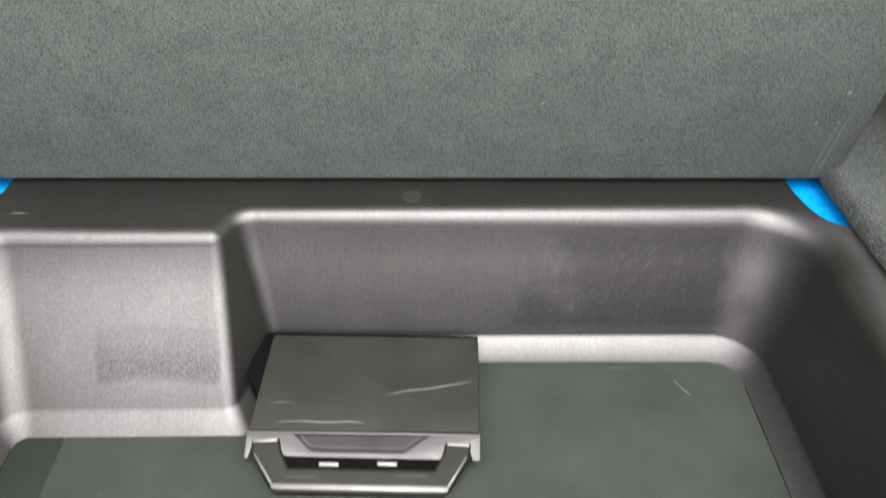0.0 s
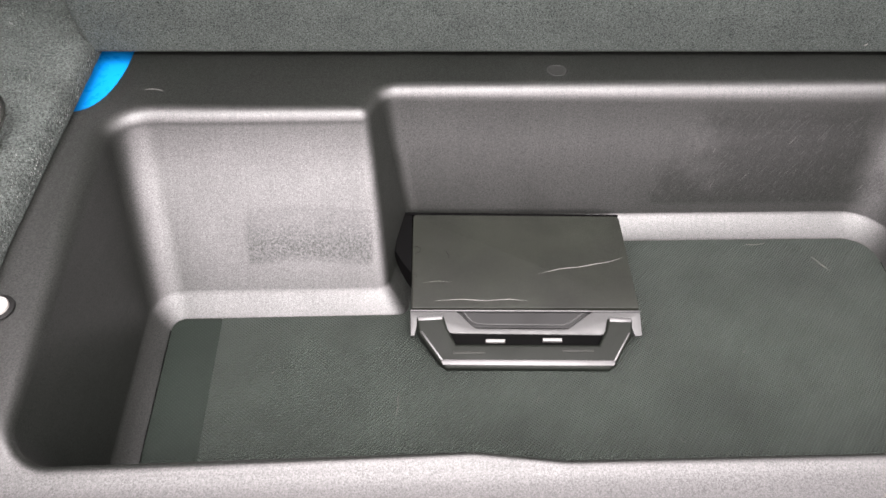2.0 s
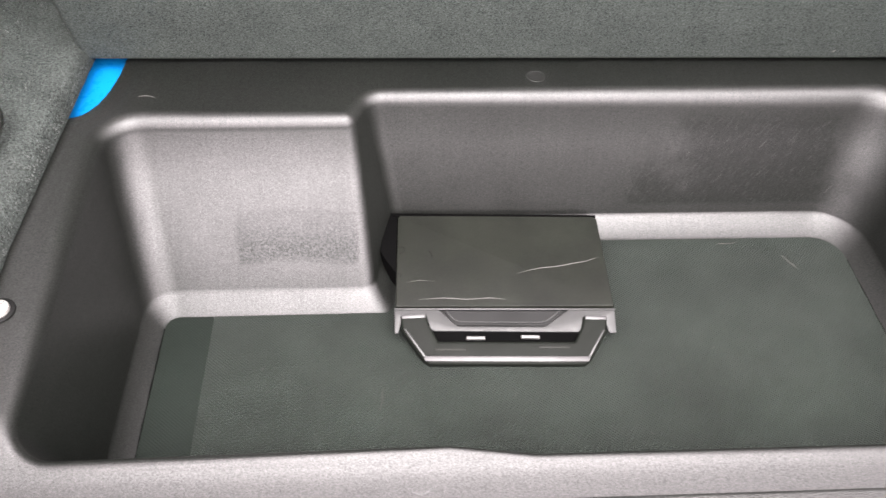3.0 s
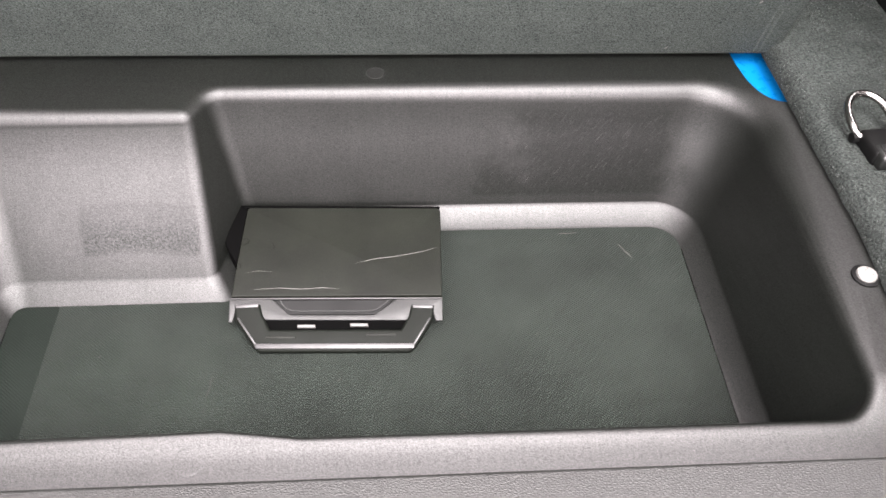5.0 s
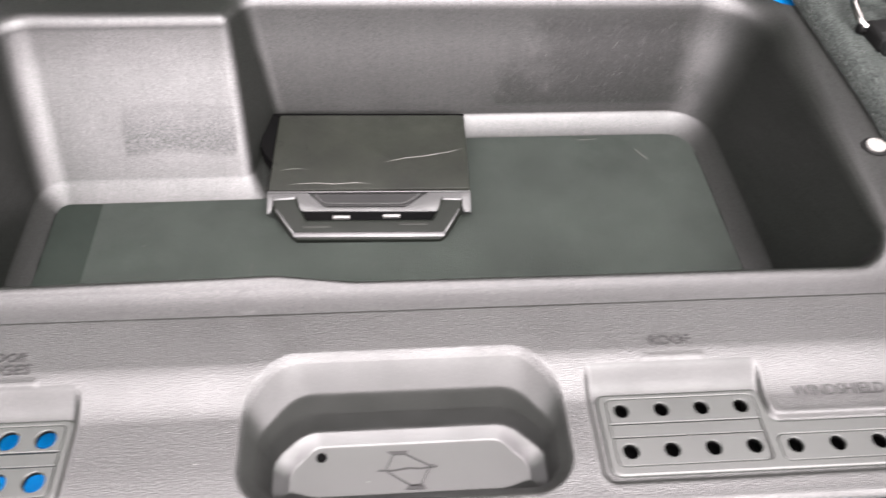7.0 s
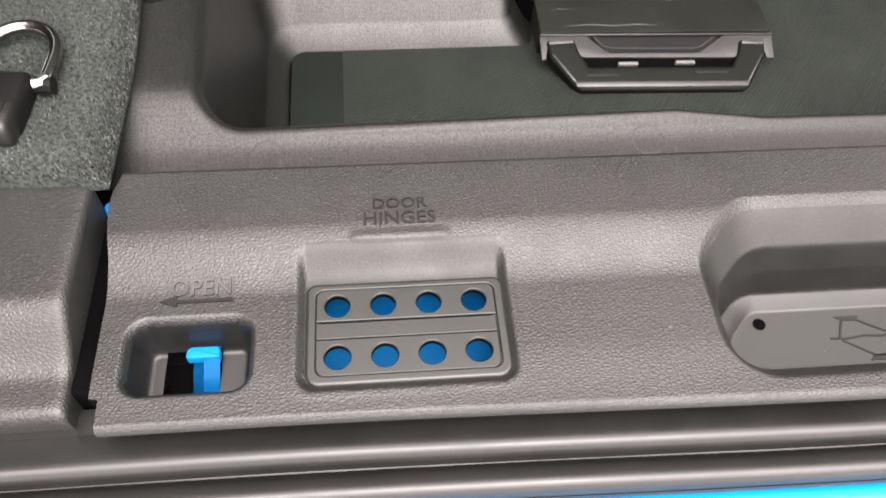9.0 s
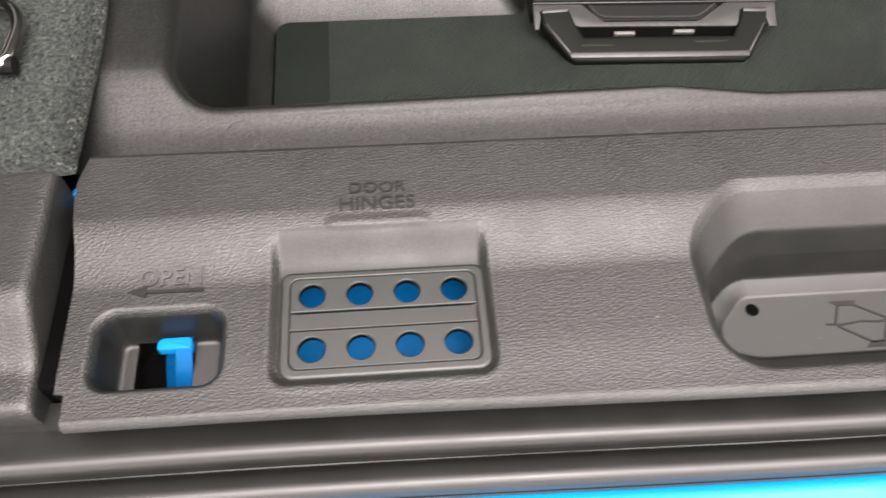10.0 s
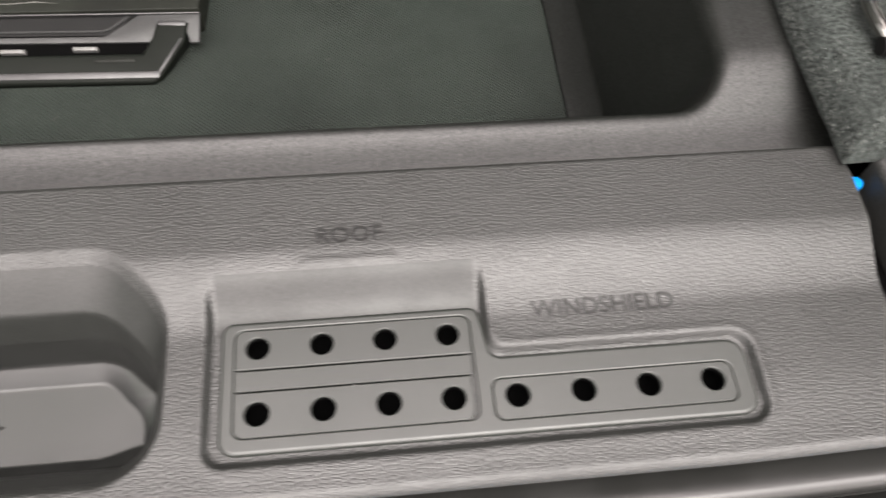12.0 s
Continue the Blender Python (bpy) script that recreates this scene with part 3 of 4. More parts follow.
def latch_box():
    th = thing("latch_box", "black plastic box with silver front bar and folding handle", "latch box", at=(-0.083, 0.70, 0))
    bm = bmesh.new()
    pts = arc_poly([(-0.202, 0.6428, 0.002), (0.034, 0.6384, 0.002), (0.039, 0.774, 0.006), (-0.198, 0.780, 0.004)], 4)
    prism(bm, [tuple(p) for p in pts], 0.0012, 0.028, 0.0015)
    part("body", bm, BOX, th)
    # near-black prisms painted in for the shade between box and tub walls
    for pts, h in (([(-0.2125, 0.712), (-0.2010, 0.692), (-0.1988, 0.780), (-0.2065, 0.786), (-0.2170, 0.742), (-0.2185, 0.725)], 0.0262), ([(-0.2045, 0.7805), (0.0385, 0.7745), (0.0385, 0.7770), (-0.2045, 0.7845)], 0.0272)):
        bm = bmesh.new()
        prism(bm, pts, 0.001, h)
        part("gap_shade", bm, VOID, th, "near-black prism standing for the shade round the box")
    # sloping base under the front bar
    bm = bmesh.new()
    prof = [(0.645, 0.001), (0.645, 0.0245), (0.605, 0.0085), (0.598, 0.0012)]
    rows = sweep_x(bm, prof, -0.178, 0.004, 1)
    for r_ in rows:
        bm.faces.new(r_)
    part("front_base", bm, BLACK, th)
    # silver bar with a cut-out, in the plane of the slope
    sy = lambda y: (y - 0.645) / math.cos(SLOPE)
    bm = bmesh.new()
    outline = [(-0.203, 0.6400), (-0.203, 0.616), (-0.199, 0.616), (-0.196, 0.628), (-0.160, 0.6175), (-0.008, 0.6135), (0.022, 0.626), (0.026, 0.612), (0.0335, 0.612), (0.0345, 0.6365)]
    outline += [(-0.014, 0.6375), (-0.041, 0.6205), (-0.046, 0.6195), (-0.134, 0.6215), (-0.139, 0.6235), (-0.156, 0.6390)]
    prism(bm, [(x, sy(y)) for x, y in outline], -0.002, 0.0015, 0.0006, FRONT)
    part("front_bar", bm, SILVER, th, "satin silver bar with a cut-out")
    bm = bmesh.new()
    prism(bm, [(x, sy(y)) for x, y in ((-0.203, 0.6412), (-0.203, 0.6396), (0.0345, 0.6352), (0.0345, 0.6366))], -0.002, 0.0034, 0.0004, FRONT)
    part("bar_edge", bm, EDGE_METAL, th)
    bm = bmesh.new()
    lip = [(-0.1490, 0.6400), (-0.1445, 0.6335), (-0.1400, 0.6290), (-0.1340, 0.6268), (-0.1250, 0.6262), (-0.0550, 0.6245), (-0.0460, 0.6245), (-0.0400, 0.6262), (-0.0330, 0.6305), (-0.0220, 0.6385)]
    tube(bm, [FRONT @ Vector((x, sy(y), 0.0)) for x, y in lip], 0.0009, 6)
    part("finger_lip", bm, SILVER, th, "thin silver finger lip")
    bm = bmesh.new()
    prism(bm, [(x, sy(y)) for x, y in ((-0.154, 0.6435), (-0.139, 0.6235), (-0.040, 0.6210), (-0.016, 0.6410))], -0.004, -0.0008, 0, FRONT)
    part("recess", bm, BLACK, th, "dark grey recess behind the bar")
    # folding handle
    bm = bmesh.new()
    hdl = [(-0.197, 0.633), (-0.169, 0.634), (-0.1655, 0.622), (-0.157, 0.6065), (-0.013, 0.6035), (-0.0045, 0.617), (-0.001, 0.629), (0.025, 0.628),
           (0.022, 0.612), (0.002, 0.583), (-0.004, 0.579), (-0.168, 0.583), (-0.174, 0.588), (-0.195, 0.617)]
    prism(bm, [(x, sy(y)) for x, y in hdl], -0.006, 0.0048, 0.0034, FRONT, 4)
    handle = part("handle", bm, GREY_PLASTIC, th, "dark grey folding handle")
    # bright strips along the handle's lower edge, sides and arm tops
    for pts in ([(-0.1735, 0.5922), (-0.1715, 0.5868), (0.0003, 0.5828), (0.0022, 0.5882)],
                [(-0.1725, 0.5905), (-0.170, 0.5905), (-0.191, 0.6195), (-0.1935, 0.6195)],
                [(-0.1955, 0.6335), (-0.170, 0.6345), (-0.1705, 0.6305), (-0.195, 0.6295)],
                [(0.0005, 0.6295), (0.0235, 0.6285), (0.0230, 0.6245), (0.0005, 0.6255)],
                [(-0.001, 0.5865), (0.0015, 0.5865), (0.0205, 0.6145), (0.0185, 0.6145)]):
        bm = bmesh.new()
        prism(bm, [(x, sy(y)) for x, y in pts], 0.003, 0.0052, 0.0004, FRONT)
        part("edge_strip", bm, EDGE_METAL, handle, "bright metallic strip on the handle's edge")
    # a near-black plate paints the slot's inner shade
    bm = bmesh.new()
    prism(bm, [(x, sy(y)) for x, y in ((-0.1640, 0.6195), (-0.1580, 0.6065), (-0.0120, 0.6035), (-0.0035, 0.6160))], -0.0032, -0.0010, 0, FRONT)
    part("slot", bm, VOID, th, "near-black plate painting the shade in the handle's slot")
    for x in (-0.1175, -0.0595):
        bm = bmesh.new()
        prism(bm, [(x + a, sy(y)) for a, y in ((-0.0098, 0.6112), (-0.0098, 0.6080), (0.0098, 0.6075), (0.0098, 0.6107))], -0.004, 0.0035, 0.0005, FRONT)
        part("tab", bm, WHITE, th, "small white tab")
    for x in (-0.145, -0.035):
        bm = bmesh.new()
        prism(bm, [(x + a, sy(y)) for a, y in ((-0.016, 0.5995), (-0.016, 0.5970), (0.016, 0.5965), (0.016, 0.5990))], 0.004, 0.0052, 0.0003, FRONT)
        part("handle_mark", bm, BOX, handle)
    # scratches in the lid
    for pts, w in (([(-0.066, 0.687), (-0.04, 0.694), (-0.02, 0.696), (0.003, 0.701), (0.014, 0.703), (0.030, 0.709)], 0.0005),
                   ([(-0.177, 0.652), (-0.15, 0.6535), (-0.125, 0.651), (-0.10, 0.6525), (-0.082, 0.650)], 0.0005),
                   ([(-0.192, 0.676), (-0.175, 0.679), (-0.155, 0.677)], 0.0003)):
        bm = bmesh.new()
        tube(bm, [(x, y, 0.0279) for x, y in pts], [w * (0.3 if i in (0, len(pts) - 1) else 1) for i in range(len(pts))], 6)
        part("scratch", bm, SCRATCH, th, "pale scratch")
    for pts in ([(-0.1985, 0.728), (-0.194, 0.7295), (-0.1905, 0.726), (-0.1915, 0.7215), (-0.1965, 0.7185)], [(-0.1985, 0.690), (-0.1955, 0.688), (-0.1965, 0.684)], [(-0.163, 0.722), (-0.160, 0.715), (-0.1605, 0.712)]):
        bm = bmesh.new()
        tube(bm, [(x, y, 0.0280) for x, y in pts], 0.00028, 5)
        part("crack", bm, VOID, th, "dark hairline crack")


# ---------------------------------------------------------------- rear seat
def rear_seat():
    th = thing("rear_seat", "grey felt-covered back of the rear seat, upright", "car seat", at=(-0.04, 0.95, 0.17))
    lean = Matrix.Translation((0, 0.895, 0.1645)) @ Matrix.Rotation(radians(15), 4, "X")
    bm = bmesh.new()
    box(bm, -0.552, 0.462, 0.0, 0.12, 0.0, 0.72, 0.009, 3, lean)
    part("backrest", bm, SEAT, th)
    for x in (0.4345, 0.4275):
        bm = bmesh.new()
        tube(bm, [lean @ Vector((x, 0.0012, 0.010 + i * 0.035)) for i in range(21)], 0.0026, 8)
        part("seam", bm, SEAT, th)
    rnd = random.Random(5)
    for x, z in ((0.314, 0.016), (0.400, 0.092), (0.418, 0.135), (0.10, 0.12)):
        w = rnd.uniform(0.0008, 0.0016)
        bm = bmesh.new()
        tube(bm, [lean @ Vector((x, -0.0002, z)), lean @ Vector((x + w, -0.0008, z + w * 1.2)), lean @ Vector((x + w * 2, -0.0002, z + w * 2.6))], [w * 0.3, w * 0.6, w * 0.25], 5)
        part("lint", bm, SCRATCH, th, "pale lint")
    # near-black block that paints the shadow under the seat
    bm = bmesh.new()
    box(bm, -0.50, 0.41, 0.93, 1.02, RIM - 0.002, 0.30)
    part("underseat_shade", bm, VOID, th)
    bm = bmesh.new()
    box(bm, -0.69, 0.58, 1.05, 1.5, 0.10, 0.42, 0.05, 4)
    part("cushion", bm, SEAT, th)


# ---------------------------------------------------------------- carpets and tie-downs
def carpet_panel(side):
    x0, x1 = (0.444, 0.618) if side > 0 else (-0.540, -0.720)
    nx, ny = 60, 260
    inward = lambda y: -0.012 * float(1 - smoothstep(0.44, 0.62, np.float64(y)))
    bm = bmesh.new()
    grid = []
    for j in range(ny + 1):
        y = 0.350 + (1.15 - 0.350) * j / ny
        row = []
        for i in range(nx + 1):
            u = i / nx
            lip = 0.016
            d = min(abs(x1 - x0) * u, (y - 0.350))
            e = min(1.0, d / lip)
            z = 0.167 + 0.021 * math.sqrt(max(0.0, 1 - (1 - e) ** 2))
            x = x0 + inward(y) * side * (1 - u) + (x1 - x0) * u
            w = Vector((x * 90, y * 90, side))
            q = noise.noise(w) * 0.0012 + noise.noise(w * 3.1) * 0.0008 + noise.noise(w * 0.12) * 0.0015
            wob = 0.0009 * noise.noise(Vector((y * 60, side * 3, 0))) if i == 0 else 0
            row.append(bm.verts.new((x + wob, y + (0.002 * noise.noise(Vector((x * 70, 5, 0))) if j == 0 else 0), z + q)))
        grid.append(row)
    for a, b in zip(grid, grid[1:]):
        for i in range(nx):
            bm.faces.new((a[i], a[i + 1], b[i + 1], b[i]))
    border = [e for e in bm.edges if len(e.link_faces) == 1]
    out = bmesh.ops.extrude_edge_only(bm, edges=border)
    for v in out["geom"]:
        if isinstance(v, bmesh.types.BMVert):
            v.co.z = 0.1635
    ob = part("cargo_carpet", bm, CARPET, smooth=80)
    tagged(ob, "dark grey pile carpet strip beside the storage tub", "carpet", group="side carpets")
    # loose pile, as thin blades
    rnd = random.Random(11 + side)
    verts, faces = [], []
    lo, hi = min(x0, x1), max(x0, x1)
    for k in range(26000):
        v = rnd.random()
        y = 0.349 + 0.16 * v if k % 2 else 0.349 + 0.66 * v
        u = rnd.random() if k % 7 else rnd.random() ** 2 * 0.06
        x = x0 + inward(y) * side * (1 - u) + (x1 - x0) * u
        d = min(abs(x1 - x0) * u, y - 0.348)
        z = 0.166 + 0.0215 * math.sqrt(max(0.0, 1 - (1 - min(1.0, max(0, d) / 0.016)) ** 2))
        a, t = rnd.uniform(0, 6.283), rnd.uniform(0, 6.283)
        r, h, l = rnd.uniform(0.0003, 0.0006), rnd.uniform(0.0010, 0.0024), rnd.uniform(0.0004, 0.0022)
        n = len(verts)
        verts += [(x - math.cos(a) * r, y - math.sin(a) * r, z - 0.0006), (x + math.cos(a) * r, y + math.sin(a) * r, z - 0.0006), (x + math.cos(t) * l, y + math.sin(t) * l, z + h)]
        faces.append((n, n + 1, n + 2))
    me = bpy.data.meshes.new("pile")
    me.from_pydata(verts, [], faces)
    me.materials.append(PILE)
    pile = new("pile", me)
    pile.parent = ob
    tagged(pile, "loose grey carpet pile", kind="stuff")


def tie_down(x, y, turn, flat):
    th = thing("tie_down", "chromed tie-down ring on a black plastic base", "tie-down ring", at=(x, y, 0.188), group="tie-down rings")
    m = Matrix.Translation((x, y, 0.189)) @ Matrix.Rotation(turn, 4, "Z") @ Matrix.Diagonal((0.68, 0.80, 1, 1))
    bm = bmesh.new()
    box(bm, -0.0300, 0.0240, -0.026, 0.026, -0.004, 0.016, 0.007, 4, m)
    part("base", bm, BLACK, th)
    bm = bmesh.new()
    box(bm, -0.0270, 0.0225, -0.037, -0.006, -0.002, 0.0172, 0.006, 4, m)
    box(bm, -0.0200, 0.0155, -0.0335, -0.0120, 0.0165, 0.0182, 0.0008, 2, m)
    part("clip", bm, SMOOTH, th, "grey sprung clip")
    bm = bmesh.new()
    tube(bm, [m @ Vector((-0.040, 0.020, 0.006)), m @ Vector((0.040, 0.020, 0.006))], 0.0055, 10)
    part("pivot", bm, BLACK, th)
    pts = [(-0.024, 0.018), (-0.030, 0.019), (-0.0335, 0.025), (-0.034, 0.042)]
    pts += [(-0.034 * math.cos(a), 0.048 + 0.034 * math.sin(a)) for a in (i / 14 * math.pi for i in range(15))]
    pts += [(0.034, 0.042), (0.0335, 0.025), (0.030, 0.019), (0.024, 0.018)]
    bm = bmesh.new()
    tube(bm, [m @ Vector((a, b, 0.008 + (b - 0.016) * flat)) for a, b in pts], 0.0042, 12)
    part("ring", bm, CHROME, th, "bright chromed steel ring")


# ---------------------------------------------------------------- plastic sill over the tail edge
SX0, SX1, SY0, SY1 = -0.5235, 0.4355, 0.2035, 0.3655


def sill_profile(y):
    z = 0.1465 + 0.0125 * smoothstep(0.278, 0.321, y) + 0.0015 * smoothstep(0.205, 0.24, y)
    return z - 0.0010 * smoothstep(0.3635, 0.3655, y) - 0.0030 * (1 - smoothstep(0.2035, 0.2070, y)) ** 2


def tray_y(y):
    return np.where(y < 0.27, y, 0.27 + (y - 0.27) * 0.66)


def sill_height(x, y):
    s = sill_profile(y)
    # shelves that carry the raised words
    for x0, x1, y0, y1 in ((-0.384, -0.327, 0.3085, 0.343), (0.133, 0.180, 0.3108, 0.336)):
        ends = smoothstep(x0 - 0.003, x0 + 0.003, x) * (1 - smoothstep(x1 - 0.003, x1 + 0.003, x))
        s = s + np.clip(0.1599 - s, 0, 0.0030) * ends * (1 - np.clip(1 - (y - y0 + 0.0020) / 0.0050, 0, 1) ** 1.7) * np.where(y > y0 - 0.0020, 1, 0) * (1 - smoothstep(y1 - 0.006, y1, y))
    # recesses for the bolt plates
    back = smoothstep(0.2815, 0.3080, y)
    floor = 0.1432 + back * (s - 0.1432)
    d = sd_rect(x, y, -0.4165, -0.2945, 0.2185, 0.330, 0.010)
    da, db = sd_rect(x, y, 0.0845, 0.2235, 0.2150, 0.330, 0.010), sd_rect(x, y, 0.1300, 0.3565, 0.2150, 0.2632, 0.011)
    blend = 0.0005 + 0.0095 * smoothstep(0.243, 0.256, y)
    h = np.clip(0.5 + 0.5 * (da - db) / blend, 0, 1)
    d2 = da * (1 - h) + db * h - blend * h * (1 - h)
    for q, w in ((d, 0.0055), (d2, 0.0032)):
        s = s + (floor - s) * (1 - smoothstep(-w, 0.0008, q))
        s = s + 0.0003 * np.exp(-((q - 0.0022) / 0.0022) ** 2) * (1 - back)
    # deep tool tray
    ty = tray_y(y)
    def cut(d, *lines):
        for q in lines:
            h = np.clip(0.5 + 0.5 * (q - d) / 0.007, 0, 1)
            d = q * (1 - h) + d * h - 0.007 * h * (1 - h)
        return d
    e = cut(-sd_rect(x, ty, -0.1770, 0.0660, 0.2115, 0.3075, 0.030), 0.3370 + 0.55 * x - 0.83 * ty, 0.2765 - 0.55 * x - 0.83 * ty)
    ledge = cut(-sd_rect(x, ty, -0.1655, 0.0580, 0.2225, 0.2911, 0.022), 0.3180 + 0.55 * x - 0.83 * ty, 0.2590 - 0.55 * x - 0.83 * ty)
    floor = cut(-sd_rect(x, ty, -0.1580, 0.0545, 0.2330, 0.2842, 0.010), 0.3098 + 0.55 * x - 0.83 * ty, 0.2512 - 0.55 * x - 0.83 * ty)
    between = lambda a, b: np.where(b >= 0, 1.0, np.clip(a / np.maximum(a - b, 1e-6), 0, 1))
    k = between(e, ledge)
    z = s - 0.0165 * np.interp(k, [0, 0.12, 1], [0, 0.08, 1])
    z = z + between(ledge, floor) * (0.1000 - z) - 0.0080 * np.clip(floor / (0.0066 + 0.0062 * smoothstep(0.070, 0.098, np.abs(x + 0.0525))), 0, 1)
    s = np.where(e > 0, z, s)
    # pocket of the latch
    d = -sd_rect(x, y, -0.5108, -0.4392, 0.2205, 0.2684, 0.013)
    drop = np.interp(d, [0, 0.0025, 0.0065, 0.0085, 0.010], [0, 0.003, 0.026, 0.0295, 0.030])
    return np.where(d > 0, s - drop, s)


def sill_trim():
    th = thing("sill_trim", "black grained plastic sill trim with bolt plates and a tray", "sill trim", at=(-0.04, 0.28, 0.14))
    nx, ny = 960, 170
    xs, ys = np.linspace(SX0, SX1, nx + 1), np.linspace(SY0, SY1, ny + 1)
    gx, gy = np.meshgrid(xs, ys)
    gz = sill_height(gx, gy)
    # the ends bow a little with the profile
    bow = np.where(gy > 0.30, 0.004 * smoothstep(0.30, 0.34, gy) * (1 - smoothstep(0.345, 0.366, gy)), 0)
    gx = gx - bow * (1 - smoothstep(0, 0.02, gx - SX0)) + bow * 0.3 * smoothstep(SX1 - 0.02, SX1, gx)
    gx = gx + 0.005 * (gy < 0.2215) * (1 - smoothstep(0, 0.012, gx - SX0))
    gy = gy - tail_bow(gx) * (1 - smoothstep(0.2035, 0.2145, gy))
    holes = ((-0.4035, -0.3055, 0.2300, 0.2808), (0.1005, 0.2110, 0.2315, 0.2808), (0.2250, 0.3405, 0.2290, 0.2468), (-0.4945, -0.4625, 0.2300, 0.2610))
    bm = bmesh.new()
    vs = [[bm.verts.new((gx[j, i], gy[j, i], gz[j, i])) for i in range(nx + 1)] for j in range(ny + 1)]
    for j in range(ny):
        cy = (ys[j] + ys[j + 1]) / 2
        for i in range(nx):
            cx = (xs[i] + xs[i + 1]) / 2
            if any(a < cx < b and c < cy < d for a, b, c, d in holes):
                continue
            bm.faces.new((vs[j][i], vs[j][i + 1], vs[j + 1][i + 1], vs[j + 1][i]))
    loose = [v for v in bm.verts if not v.link_faces]
    bmesh.ops.delete(bm, geom=loose, context="VERTS")
    border = [e for e in bm.edges if len(e.link_faces) == 1 and (min(v.co.y for v in e.verts) < SY0 + 1e-5 - float(tail_bow(e.verts[0].co.x)) + 2e-4 or max(v.co.y for v in e.verts) > SY1 - 1e-5
              or max(v.co.x for v in e.verts) < SX0 + 0.003 or min(v.co.x for v in e.verts) > SX1 - 0.003)]
    out = bmesh.ops.extrude_edge_only(bm, edges=border)
    for v in out["geom"]:
        if isinstance(v, bmesh.types.BMVert):
            v.co.z -= 0.0045 if v.co.y < 0.2036 - float(tail_bow(v.co.x)) + 2e-4 else 0.012
    # painted shade: recess walls and pocket get darker plastic, the tray floor paler
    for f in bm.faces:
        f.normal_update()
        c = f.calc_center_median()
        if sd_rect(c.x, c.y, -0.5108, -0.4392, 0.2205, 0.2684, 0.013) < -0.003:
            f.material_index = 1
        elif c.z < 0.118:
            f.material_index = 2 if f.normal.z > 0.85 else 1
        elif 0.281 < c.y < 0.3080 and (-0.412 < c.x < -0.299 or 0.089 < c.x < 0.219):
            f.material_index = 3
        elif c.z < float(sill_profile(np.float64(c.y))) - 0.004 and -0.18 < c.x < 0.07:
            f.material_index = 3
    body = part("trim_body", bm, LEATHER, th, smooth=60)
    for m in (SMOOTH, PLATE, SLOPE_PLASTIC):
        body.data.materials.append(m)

    def plate(x0, x1, y0, y1, centres, r, corners):
        bm = bmesh.new()
        z1, z0 = 0.1452, 0.1422
        if not centres:
            box(bm, x0, x1, y0, y1, z0, z1 - 0.0003, 0.0004, 1)
            part("plain_strip", bm, PLATE, th)
            return
        ol = arc_poly([(x0, y0, corners[0]), (x1, y0, corners[1]), (x1, y1, corners[2]), (x0, y1, corners[3])], 5)
        loft(bm, [[(p.x, p.y, z0) for p in ol], [(p.x, p.y, z1 - 0.0005) for p in ol], [(p.x, p.y, z1) for p in offset(ol, -0.0005)]])
        inset = [Vector((p.x, p.y)) for p in offset(ol, -0.0005)]
        cuts = [x0 - 1] + [(a[0] + b[0]) / 2 for a, b in zip(centres, centres[1:])] + [x1 + 1]
        for (cx, cy), c0, c1 in zip(centres, cuts, cuts[1:]):
            cell = []
            for p, q in zip(inset, inset[1:] + inset[:1]):
                for cut in (c0, c1):
                    if (p.x - cut) * (q.x - cut) < 0:
                        cell.append(p + (q - p) * ((cut - p.x) / (q.x - p.x)))
                if c0 <= q.x <= c1:
                    cell.append(q)
            mid = Vector((cx, cy))
            cell = sorted(cell, key=lambda p: math.atan2(p.y - cy, p.x - cx))
            dense = []
            for p, q in zip(cell, cell[1:] + cell[:1]):
                k = max(1, int((q - p).length / 0.002))
                dense += [p + (q - p) * j / k for j in range(k)]
            way = [(p - mid).normalized() for p in dense]
            loft(bm, [[(p.x, p.y, z1) for p in dense]] + [[(cx + d.x * rr, cy + d.y * rr, z) for d in way] for rr, z in ((r + 0.0005, z1), (r, z1 - 0.0005), (r, z1 - 0.0016), (r, z1 - 0.0045))])
            # the lower hole walls are painted near-black as inner shade
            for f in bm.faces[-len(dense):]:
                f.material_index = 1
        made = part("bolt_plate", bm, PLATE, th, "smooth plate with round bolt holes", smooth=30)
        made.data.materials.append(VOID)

    def plate_frame(corners, holes):
        """One smooth pad with rounded edges, and an opening for each group of plates."""
        z = 0.1453
        o = arc_poly(corners)
        bm = bmesh.new()
        rings = loft(bm, [[(p.x, p.y, 0.1400) for p in offset(o, 0.0012)], [(p.x, p.y, z - 0.0016) for p in offset(o, 0.0003)], [(p.x, p.y, z - 0.0005) for p in offset(o, -0.0004)],
                          [(p.x, p.y, z) for p in offset(o, -0.0014)], [(p.x, p.y, z) for p in offset(o, -0.0020)]])
        edges = [rings[-1]]
        for x0, x1, y0, y1 in holes:
            h = arc_poly([(x0, y0, 0.005), (x1, y0, 0.005), (x1, y1, 0.005), (x0, y1, 0.005)])
            edges.append(loft(bm, [[(p.x, p.y, 0.1410) for p in h], [(p.x, p.y, z - 0.0004) for p in h], [(p.x, p.y, z) for p in offset(h, 0.0004)], [(p.x, p.y, z) for p in offset(h, 0.0008)]])[-1])
        flat = [v for ring in edges for v in ring]
        for tri in geometry.tessellate_polygon([[Vector((v.co.x, v.co.y, 0)) for v in ring] for ring in edges]):
            if len(set(tri)) == 3:
                bm.faces.new([flat[k] for k in tri])
        part("plate_frame", bm, PLATE, th, "smooth pad round the bolt plates", smooth=50)

